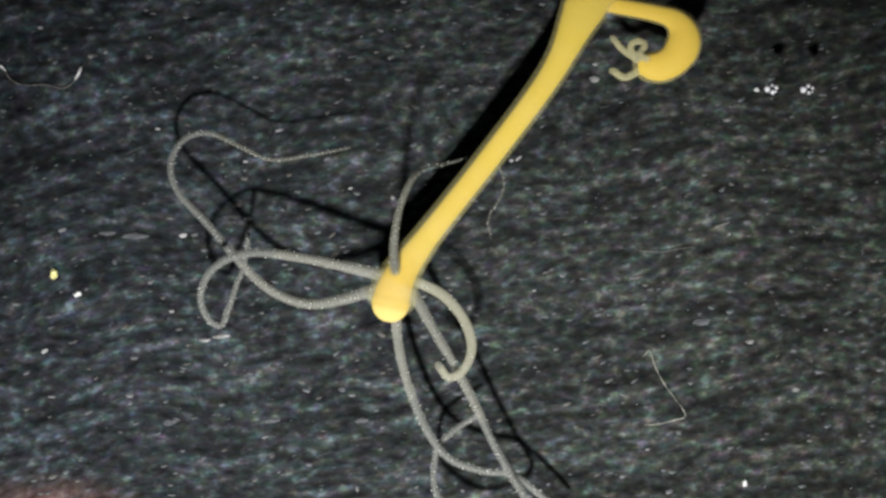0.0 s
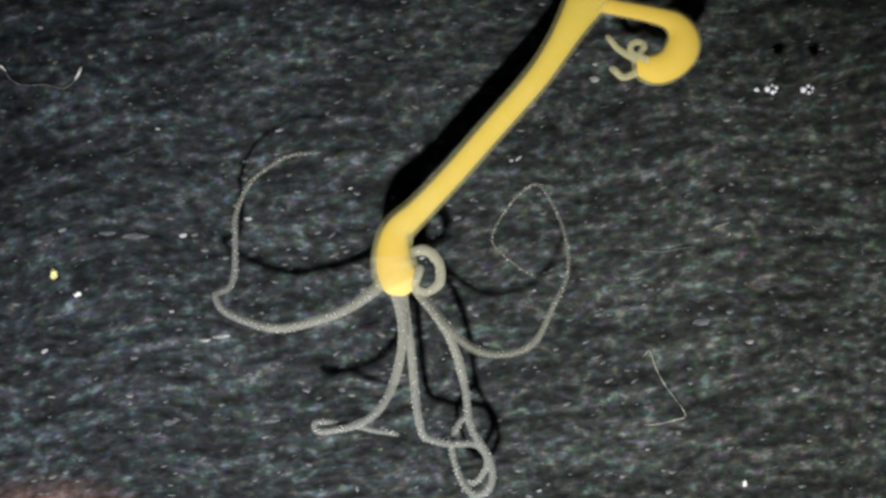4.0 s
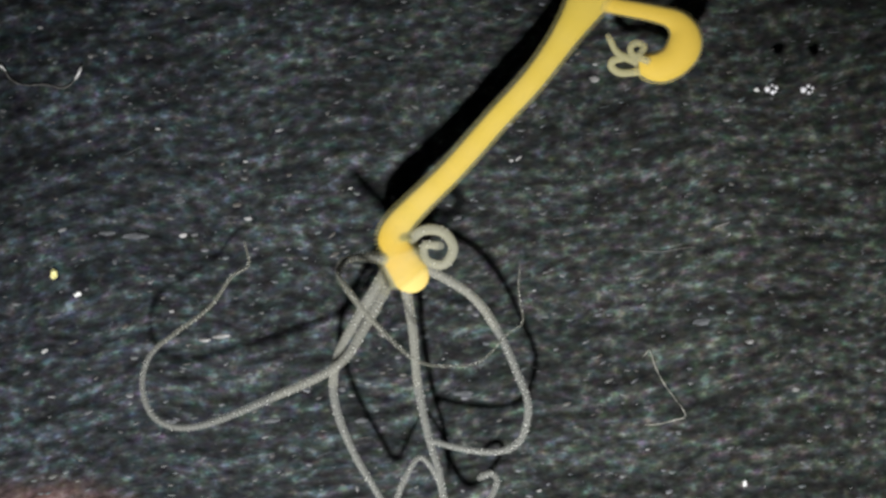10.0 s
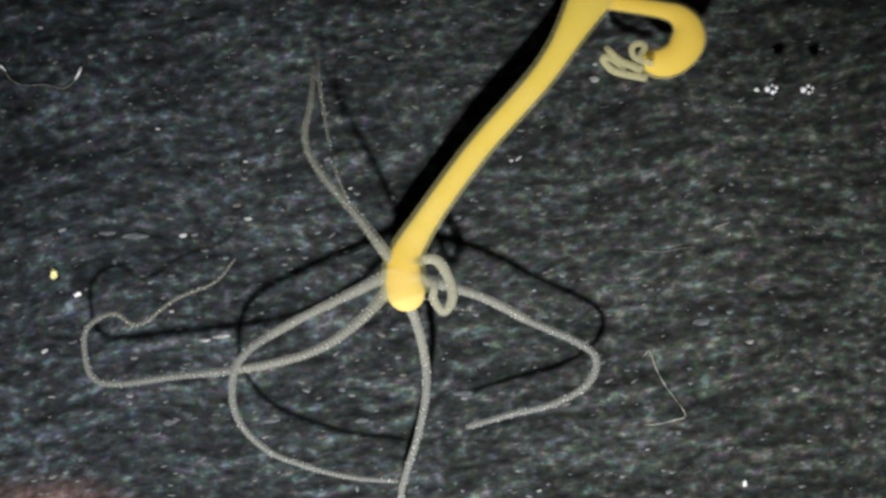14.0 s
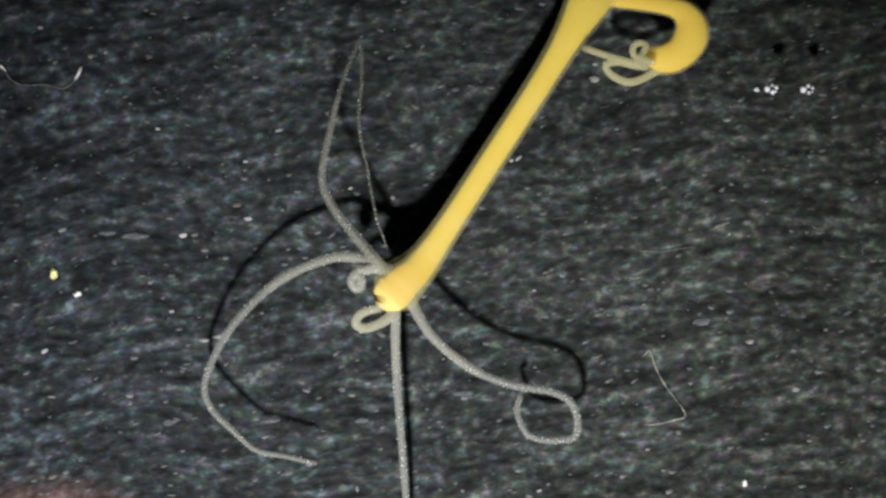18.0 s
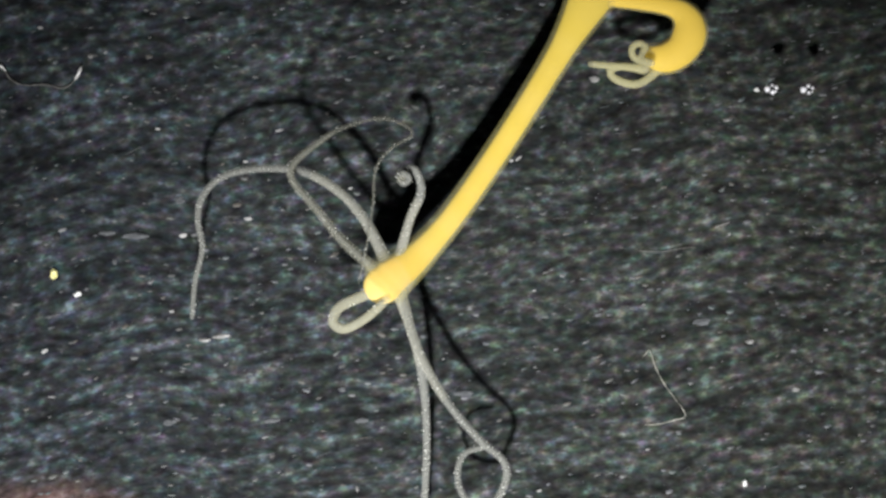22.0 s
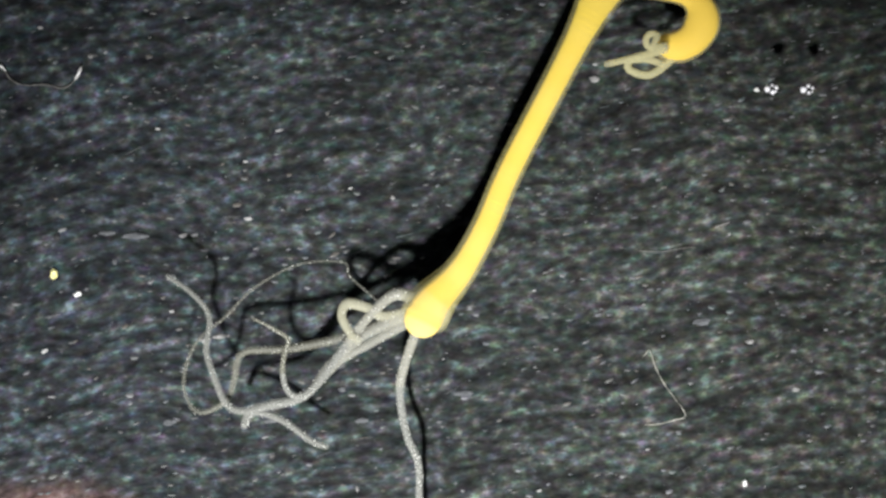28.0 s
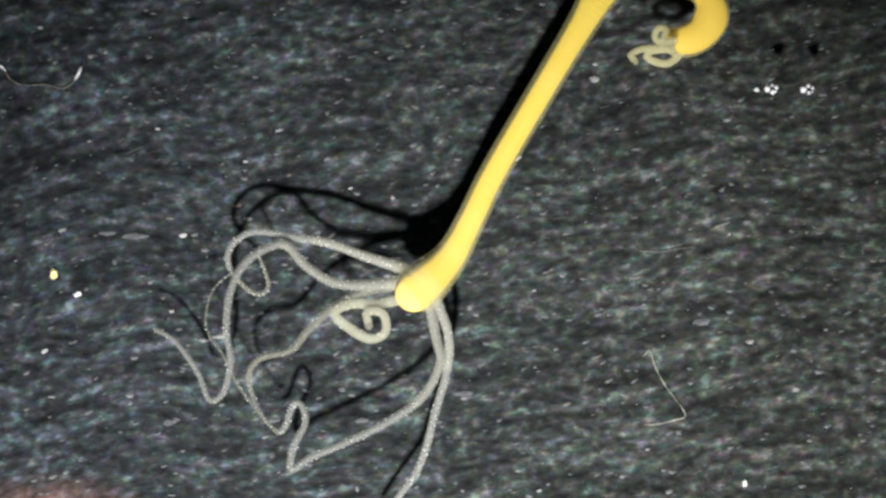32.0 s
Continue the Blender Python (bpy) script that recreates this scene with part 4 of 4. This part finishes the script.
    c(23, (110, 120, 180, 200, 130), 670, 490, 600, 455, 550, 385, 505, 310, 490, 270, 510, 230, 560, 215, 640, 220, 690, 255, 660, 300, 655, 370, 640, 430, 622, 480, 620, 510)
    c(24, (110, 110, 150, 190, 130), 665, 490, 570, 480, 500, 455, 440, 410, 415, 350, 420, 290, 450, 240, 510, 205, 560, 200, 620, 240, 655, 270, 655, 340, 645, 400, 625, 460, 610, 510)
    c(25, (100, 95, 110, 150, 130), 675, 510, 580, 528, 500, 535, 420, 532, 360, 510, 328, 460, 335, 400, 380, 355, 450, 325, 520, 308, 580, 305, 640, 320, 655, 360, 650, 400, 630, 450, 625, 480)
    c(25.5, (100, 90, 100, 140, 130), 695, 525, 600, 540, 500, 545, 420, 548, 350, 530, 318, 480, 325, 430, 370, 390, 450, 360, 520, 335, 580, 330, 620, 360, 650, 400, 670, 420)
    c(27.5, (85, 75, 70, 100), 745, 555, 660, 580, 600, 595, 520, 608, 440, 628, 415, 665, 370, 690, 320, 690, 303, 650, 330, 590, 390, 530, 470, 470, 550, 450, 622, 445, 630, 480, 670, 540)
    c(28, (85, 75, 70, 100), 740, 550, 660, 580, 600, 600, 510, 618, 430, 625, 415, 670, 400, 710, 350, 730, 325, 680, 345, 610, 400, 560, 450, 510, 530, 468, 608, 465, 620, 490, 670, 535)
    c(29, (85, 75, 70, 100), 740, 545, 660, 580, 600, 605, 510, 625, 460, 640, 450, 690, 420, 730, 370, 715, 340, 650, 390, 590, 450, 520, 530, 480, 598, 475, 612, 505, 650, 540)
    c(30, (85, 75, 70, 90), 740, 530, 660, 570, 600, 600, 540, 625, 480, 620, 440, 650, 405, 670, 420, 700, 380, 700, 345, 640, 360, 590, 420, 520, 500, 470, 560, 460, 580, 480, 630, 520)
    c(31, (85, 75, 70, 90), 735, 505, 660, 520, 610, 545, 550, 580, 510, 615, 455, 635, 440, 665, 470, 710, 490, 740, 440, 745, 400, 720, 375, 660, 368, 590, 385, 540, 420, 505, 480, 460)
    c(32, (85, 75, 70, 80), 725, 500, 650, 515, 590, 545, 545, 585, 515, 620, 460, 635, 440, 670, 460, 730, 490, 765, 450, 720, 420, 680, 395, 630, 365, 580, 372, 525, 400, 490, 450, 470)

    d = ARM_D.bend
    d(0, (85, 84), 715, 490, 780, 520, 820, 565, 835, 615, 820, 655, 795, 668, 778, 650)
    d(1, (90, 84), 715, 485, 780, 470, 815, 480, 825, 510, 810, 535, 785, 540, 775, 525)
    d(2, (95, 84), 715, 470, 765, 448, 795, 465, 792, 495, 765, 508, 748, 490, 755, 470, 770, 470)
    d(3, (95, 84), 712, 460, 750, 440, 780, 450, 785, 485, 765, 505, 740, 500, 740, 475, 757, 468)
    d(3.5, (95, 84), 710, 455, 750, 438, 778, 455, 780, 490, 755, 505, 735, 495, 745, 470)
    d(5.5, (95, 84), 708, 455, 750, 460, 770, 500, 768, 540, 750, 558, 735, 540, 738, 515)
    d(6, (95, 84), 708, 460, 745, 465, 765, 510, 762, 555, 740, 568, 730, 545, 738, 520)
    d(7, (95, 84), 710, 455, 760, 460, 800, 472, 830, 490, 830, 515, 810, 530, 785, 528)
    d(8, (95, 84), 715, 445, 760, 430, 800, 440, 818, 465, 800, 490, 770, 490, 755, 470, 770, 455)
    d(9, (95, 84), 718, 435, 760, 415, 795, 430, 800, 460, 780, 478, 755, 465, 755, 445, 772, 445)
    d(10, (95, 84), 718, 430, 750, 408, 785, 412, 802, 440, 785, 468, 755, 460, 752, 435, 775, 435)
    d(11, (95, 84), 720, 432, 760, 405, 795, 410, 812, 435, 795, 465, 770, 462, 762, 440, 785, 438)
    d(12, (95, 84), 722, 435, 770, 412, 810, 425, 820, 460, 800, 485, 775, 475, 775, 445, 795, 450)
    d(13, (95, 84), 725, 455, 775, 435, 815, 455, 822, 485, 805, 508, 785, 495, 783, 475)
    d(14, (95, 84), 725, 465, 770, 460, 795, 495, 800, 530, 785, 552, 768, 530, 768, 510)
    d(14.5, (95, 84), 720, 465, 765, 468, 785, 510, 785, 545, 770, 565, 752, 545, 752, 520)
    d(16.5, (105, 110), 725, 490, 738, 520, 730, 560, 710, 600, 700, 600, 710, 570, 720, 540)
    d(17, (110, 115), 712, 510, 720, 550, 695, 580, 670, 600, 660, 595, 680, 575, 700, 560)
    d(18, (115, 120), 710, 515, 690, 560, 650, 580, 630, 572, 640, 555, 670, 545)
    d(19, (115, 120), 710, 520, 670, 545, 635, 540, 622, 560, 640, 580, 670, 575, 690, 555)
    d(20, (115, 120), 710, 512, 660, 530, 620, 545, 622, 570, 645, 575, 670, 560, 690, 540)
    d(21, (115, 120), 700, 505, 650, 530, 615, 545, 608, 570, 635, 580, 665, 560, 690, 530)
    d(22, (110, 115), 690, 505, 640, 525, 600, 545, 590, 570, 610, 582, 645, 565, 680, 535)
    d(23, (110, 115), 680, 500, 620, 525, 580, 555, 568, 580, 590, 585, 625, 560, 660, 530)
    d(24, (100, 92), 670, 500, 620, 515, 570, 528, 540, 530)
    d(25, (98, 90), 670, 508, 610, 515, 575, 510, 590, 520, 615, 545, 620, 575, 600, 560)
    d(25.5, (95, 90), 690, 520, 630, 520, 600, 525, 615, 550, 640, 590, 635, 560, 615, 550)
    d(27.5, (85, 90), 730, 555, 680, 560, 640, 545, 612, 538, 608, 560, 622, 590, 640, 585)
    d(28, (85, 90), 730, 550, 680, 560, 650, 545, 615, 538, 605, 560, 620, 590, 630, 600)
    d(29, (85, 90), 730, 550, 680, 570, 650, 550, 620, 535, 605, 550, 615, 575, 630, 590)
    d(30, (85, 90), 755, 558, 705, 572, 650, 562, 630, 580, 638, 602, 660, 607, 677, 592, 670, 576, 654, 574)
    d(31, (85, 90), 730, 525, 670, 540, 620, 535, 595, 535, 600, 555, 632, 582, 655, 602, 680, 590, 680, 560, 655, 555, 655, 572)
    d(32, (85, 90), 730, 525, 670, 538, 620, 538, 592, 555, 620, 582, 655, 600, 682, 588, 678, 556, 650, 552, 652, 574)

    e = ARM_E.bend
    low = (80, 65, 50)
    e(0, low, 720, 500, 765, 580, 800, 640, 840, 715, 870, 780, 900, 835, 930, 900, 850, 930, 775, 880, 772, 800, 800, 765, 845, 735)
    e(1, low, 725, 500, 790, 560, 835, 630, 865, 710, 890, 790, 915, 870, 880, 930, 790, 900, 780, 830, 790, 780, 850, 712)
    e(2, low, 725, 485, 820, 545, 870, 600, 905, 690, 922, 780, 920, 870, 860, 930, 800, 890, 790, 830, 805, 785, 860, 735)
    e(3, low, 722, 485, 790, 580, 840, 670, 875, 735, 900, 790, 905, 850, 880, 905, 820, 880, 805, 815, 830, 745, 878, 733)
    e(3.5, low, 722, 485, 800, 590, 835, 680, 850, 760, 885, 820, 880, 870, 840, 880, 810, 840, 802, 790, 830, 745, 865, 735)
    e(5.5, low, 715, 495, 765, 600, 785, 690, 805, 780, 838, 862, 815, 850, 800, 800, 770, 762, 735, 752)
    e(6, low, 715, 495, 755, 620, 775, 700, 795, 780, 832, 850, 805, 860, 790, 815, 740, 790)
    e(7, low, 715, 495, 735, 650, 755, 740, 790, 800, 822, 840, 800, 872, 760, 840, 740, 800)
    e(8, low, 722, 475, 780, 540, 795, 620, 800, 720, 810, 800, 820, 870, 820, 920)
    e(9, (85, 75, 65), 725, 465, 820, 530, 860, 600, 890, 680, 905, 750, 900, 810, 860, 832, 800, 815, 765, 780)
    e(10, (85, 80, 70), 728, 460, 830, 520, 880, 585, 915, 660, 935, 720, 920, 780, 880, 800, 820, 795, 760, 780)
    e(11, (85, 80, 70), 730, 460, 830, 510, 890, 580, 930, 650, 955, 720, 940, 765, 900, 780, 830, 780, 755, 775)
    e(12, (85, 75, 65), 730, 465, 850, 510, 920, 590, 970, 650, 988, 700, 950, 755, 880, 768, 795, 773)
    e(13, (85, 70, 62), 730, 475, 840, 515, 920, 570, 990, 625, 1035, 672, 1000, 715, 920, 740, 840, 757)
    e(14, (85, 68, 60), 730, 490, 850, 525, 940, 570, 1020, 605, 1055, 635, 1040, 680, 980, 715, 900, 735, 830, 755)
    e(14.5, (85, 68, 60), 725, 495, 850, 530, 940, 570, 1020, 600, 1060, 630, 1050, 675, 1020, 700, 950, 725, 880, 738)
    e(16.5, (90, 65, 55), 715, 505, 820, 555, 900, 590, 980, 605, 1045, 620, 1065, 660, 1050, 700, 1000, 735, 970, 740, 930, 715, 932, 685)
    e(17, (95, 65, 55), 710, 515, 820, 590, 900, 622, 990, 635, 1045, 655, 1055, 700, 1030, 730, 980, 748, 940, 730, 925, 700)
    e(18, (100, 70, 62), 718, 515, 760, 590, 830, 650, 900, 680, 980, 695, 1015, 720, 1020, 770, 980, 780, 935, 770, 915, 730, 920, 705)
    e(19, (100, 75, 65), 718, 515, 760, 600, 820, 665, 890, 705, 960, 740, 985, 780, 985, 825, 940, 815, 900, 775, 892, 740, 925, 722)
    e(20, (105, 80, 65), 715, 515, 750, 610, 800, 685, 880, 745, 940, 785, 960, 830, 950, 870, 910, 840, 880, 790, 880, 755, 905, 745)
    e(21, (105, 80, 65), 712, 510, 750, 620, 800, 700, 870, 770, 920, 810, 928, 850, 910, 900, 880, 900, 855, 850, 852, 795, 880, 780)
    e(22, (105, 80, 65), 705, 505, 740, 620, 790, 710, 850, 780, 890, 815, 895, 850, 870, 895, 830, 890, 810, 850, 820, 805, 860, 790)
    e(23, (105, 80, 65), 695, 505, 725, 600, 760, 680, 810, 760, 845, 810, 870, 850, 860, 900, 810, 890, 788, 850, 800, 810, 840, 795)
    e(24, (100, 80, 65), 690, 505, 730, 610, 760, 690, 805, 770, 830, 830, 850, 865, 820, 920, 770, 890, 760, 840, 780, 800, 820, 795)
    e(25, (100, 75, 60), 700, 515, 710, 600, 725, 690, 745, 770, 770, 830, 810, 855, 780, 900, 730, 890, 712, 840, 735, 800, 775, 790)
    e(25.5, (95, 75, 60), 705, 525, 702, 630, 700, 710, 715, 790, 735, 830, 752, 880, 700, 930, 640, 900, 620, 855, 650, 815, 715, 795)
    e(27.5, (80, 60, 50), 748, 555, 715, 640, 708, 700, 718, 770, 740, 830, 755, 890, 760, 940)
    e(28, (80, 60, 50), 748, 555, 715, 650, 708, 700, 720, 770, 740, 820, 742, 880, 745, 940)
    e(29, (80, 60, 50), 748, 550, 710, 640, 707, 700, 720, 760, 742, 820, 735, 870, 730, 930)
    e(30, (80, 60, 50), 755, 535, 720, 640, 712, 700, 725, 760, 742, 820, 725, 870, 700, 920)
    e(31, (80, 60, 50), 758, 510, 755, 600, 750, 680, 748, 750, 745, 800, 730, 850, 700, 900)
    e(32, (80, 60, 50), 760, 505, 793, 590, 790, 660, 770, 730, 755, 790, 735, 840, 705, 880, 670, 930)

    f = ARM_F.bend
    f(0, low, 698, 520, 705, 610, 725, 690, 760, 770, 800, 815, 860, 835, 905, 840, 960, 880, 1000, 920)
    f(1, low, 706, 515, 725, 620, 745, 700, 785, 780, 830, 830, 890, 870, 930, 910)
    f(2, low, 710, 495, 745, 600, 775, 690, 800, 780, 840, 860, 880, 920)
    f(3, low, 708, 490, 750, 580, 790, 660, 815, 730, 830, 800, 845, 870, 860, 930)
    f(3.5, low, 708, 490, 720, 590, 740, 670, 780, 740, 830, 785, 880, 800, 885, 840, 850, 870, 820, 860)
    f(5.5, (85, 75, 70), 705, 500, 735, 580, 755, 650, 750, 720, 725, 765, 680, 800, 620, 815, 595, 800, 640, 780, 700, 762, 760, 765, 805, 800, 835, 855)
    f(6, (85, 75, 70), 702, 500, 735, 600, 755, 680, 750, 750, 725, 795, 680, 825, 625, 845, 605, 820, 640, 795, 710, 778, 770, 772, 800, 790, 835, 850)
    f(7, (85, 75, 65), 700, 495, 712, 600, 728, 690, 750, 770, 755, 820, 720, 860, 670, 875, 635, 855, 645, 825, 700, 815, 760, 810)
    f(8, low, 702, 490, 710, 600, 725, 690, 760, 770, 790, 810, 820, 850, 820, 900)
    f(9, low, 708, 485, 722, 580, 735, 660, 755, 740, 770, 785, 785, 850, 780, 900)
    f(10, low, 712, 480, 730, 580, 738, 670, 755, 760, 775, 830, 790, 890, 822, 925, 862, 890, 880, 852, 868, 838, 850, 846)
    f(11, low, 716, 480, 735, 580, 745, 670, 752, 760, 760, 840, 772, 900, 806, 930, 846, 895, 862, 854, 848, 838, 826, 846)
    f(12, low, 718, 500, 745, 600, 755, 690, 750, 780, 744, 870, 750, 930, 800, 940, 838, 900, 850, 862, 836, 842, 812, 850)
    f(13, low, 722, 505, 752, 600, 757, 680, 745, 770, 725, 850, 720, 910, 760, 960, 830, 945, 860, 905)
    f(14, low, 716, 515, 745, 600, 755, 680, 740, 770, 715, 850, 705, 910)
    f(14.5, low, 712, 520, 745, 610, 755, 690, 735, 780, 712, 850, 700, 910)
    f(16.5, low, 700, 525, 715, 610, 730, 700, 740, 790, 728, 870, 720, 930)
    f(17, low, 690, 525, 700, 640, 710, 720, 725, 800, 730, 880, 732, 940)
    f(18, low, 700, 515, 700, 620, 705, 710, 712, 800, 718, 880, 720, 940)
    f(19, low, 708, 515, 702, 620, 700, 710, 702, 800, 705, 880, 706, 940)
    f(20, low, 710, 515, 718, 620, 718, 700, 718, 790, 718, 880, 718, 940)
    f(21, low, 708, 510, 728, 620, 730, 700, 730, 790, 732, 880, 732, 940)
    f(22, low, 700, 505, 735, 610, 750, 690, 755, 780, 752, 870, 750, 930)
    f(23, low, 690, 505, 730, 610, 750, 690, 758, 780, 755, 870, 752, 930)
    f(24, low, 685, 505, 715, 600, 745, 690, 762, 770, 755, 840, 752, 900)
    f(25, low, 695, 515, 685, 610, 682, 680, 700, 740, 740, 790, 755, 830, 800, 855, 840, 860)
    f(25.5, low, 700, 530, 650, 615, 618, 680, 620, 740, 635, 795, 670, 835, 690, 880, 690, 930)
    f(27.5, (80, 70, 55), 745, 560, 660, 610, 600, 640, 540, 675, 480, 700, 440, 725, 440, 765, 450, 745, 500, 755, 560, 790, 605, 785)
    f(28, (80, 70, 55), 740, 560, 660, 605, 600, 640, 540, 700, 490, 718, 445, 725, 432, 755, 450, 730, 500, 745, 550, 780, 575, 790)
    f(29, (80, 65, 55), 745, 550, 680, 610, 620, 640, 540, 700, 470, 705, 420, 730, 450, 710, 500, 745, 520, 755, 518, 770)
    f(30, (80, 65, 55), 755, 535, 710, 635, 640, 680, 560, 710, 500, 728, 440, 705, 410, 690, 435, 665, 455, 680, 455, 710, 480, 725, 485, 745)
    f(31, (80, 65, 55), 762, 510, 778, 600, 745, 670, 690, 725, 620, 755, 550, 772, 490, 755, 455, 735, 500, 705, 510, 740, 480, 730)
    f(32, (80, 65, 55), 755, 508, 772, 600, 780, 640, 750, 700, 690, 745, 610, 785, 550, 810, 515, 832, 520, 790, 540, 750, 535, 720, 520, 715, 505, 755, 495, 765)

    # the bud turns a little about its stalk
    def hooked(t, x, y, turn):
        return t, Matrix.Translation(at(x, y, 73 * LIFT) - FOOT) @ pose(0, 0, 0, 0, 0, turn)

    walk(BUD, [hooked(0, 1046, 2, -3.5), hooked(3.5, 1046, 4, -4), hooked(6, 1043, 6, -4.5), hooked(9, 1047, 4, -4), hooked(13, 1051, 0, -2), hooked(17, 1055, -4, 0),
               hooked(19, 1056, -6, 0), hooked(23, 1052, -6, 0), hooked(25, 1055, -6, 0), hooked(28, 1075, -27, 0), hooked(30, 1082, -32, 0), hooked(32, 1091, -38, 0)])

    g = BUD_ARM_A.bend
    thin = (90, 95)
    g(0, thin, 1128, 104, 1103, 88, 1088, 72)
    g(6, thin, 1122, 104, 1093, 88, 1077, 70)
    g(9, thin, 1122, 108, 1093, 92, 1079, 68)
    g(12, thin, 1130, 112, 1096, 98, 1078, 75)
    g(14, thin, 1132, 122, 1100, 108, 1078, 90)
    g(17, thin, 1138, 118, 1088, 101, 1039, 79)
    g(19, thin, 1145, 119, 1092, 108, 1043, 98)
    g(23, thin, 1142, 122, 1095, 120, 1052, 118)
    g(25, thin, 1144, 122, 1098, 120, 1054, 118)
    g(28, thin, 1176, 88, 1120, 103, 1078, 113)
    g(30, thin, 1182, 84, 1128, 95, 1105, 104, 1108, 116)
    g(32, thin, 1188, 86, 1138, 87, 1118, 97, 1122, 106)
    g = BUD_ARM_B.bend
    thin = (70, 80)
    g(0, thin, 1140, 120, 1108, 136, 1088, 128)
    g(3.5, thin, 1140, 122, 1106, 136, 1088, 126)
    g(6, thin, 1138, 124, 1104, 135, 1088, 120)
    g(9, thin, 1135, 125, 1100, 132, 1086, 114, 1100, 102)
    g(12, thin, 1140, 132, 1092, 122, 1068, 106, 1085, 100, 1110, 112)
    g(14, thin, 1140, 138, 1088, 126, 1068, 106, 1078, 102, 1100, 116)
    g(17, thin, 1160, 130, 1112, 140, 1076, 126, 1068, 108, 1090, 105, 1118, 114)
    g(19, thin, 1172, 120, 1125, 150, 1090, 140, 1078, 122, 1100, 115, 1132, 122)
    g(23, thin, 1170, 122, 1130, 148, 1092, 141, 1080, 126, 1105, 118, 1138, 126)
    g(25, thin, 1172, 122, 1132, 148, 1094, 140, 1082, 126, 1107, 118, 1140, 126)
    g(28, thin, 1198, 98, 1152, 132, 1114, 124, 1115, 108, 1145, 105, 1168, 112)
    g(30, thin, 1206, 90, 1162, 121, 1130, 110, 1140, 97, 1170, 95, 1180, 100)
    g(32, thin, 1216, 84, 1182, 112, 1147, 103, 1152, 91, 1182, 88, 1192, 94)
    g = BUD_ARM_C.bend
    thin = (95, 105)
    g(0, thin, 1145, 104, 1120, 94, 1117, 80, 1129, 73, 1141, 80, 1135, 90)
    g(9, thin, 1145, 107, 1120, 97, 1116, 83, 1128, 76, 1140, 83, 1134, 93)
    g(14, thin, 1152, 112, 1124, 102, 1118, 86, 1129, 77, 1142, 83, 1136, 94)
    g(19, thin, 1155, 110, 1126, 102, 1120, 86, 1131, 76, 1144, 82, 1138, 94)
    g(25, thin, 1155, 110, 1126, 102, 1120, 86, 1131, 76, 1144, 82, 1138, 94)
    g(28, thin, 1178, 82, 1150, 84, 1143, 72, 1151, 60, 1163, 64, 1158, 76)
    g(32, thin, 1194, 72, 1166, 74, 1159, 62, 1167, 50, 1179, 54, 1174, 66)

    for chain in (COLUMN, ARM_A, ARM_B, ARM_C, ARM_D, ARM_E, ARM_F, BUD_ARM_A, BUD_ARM_B, BUD_ARM_C):
        chain.move(FOOT)


motions()
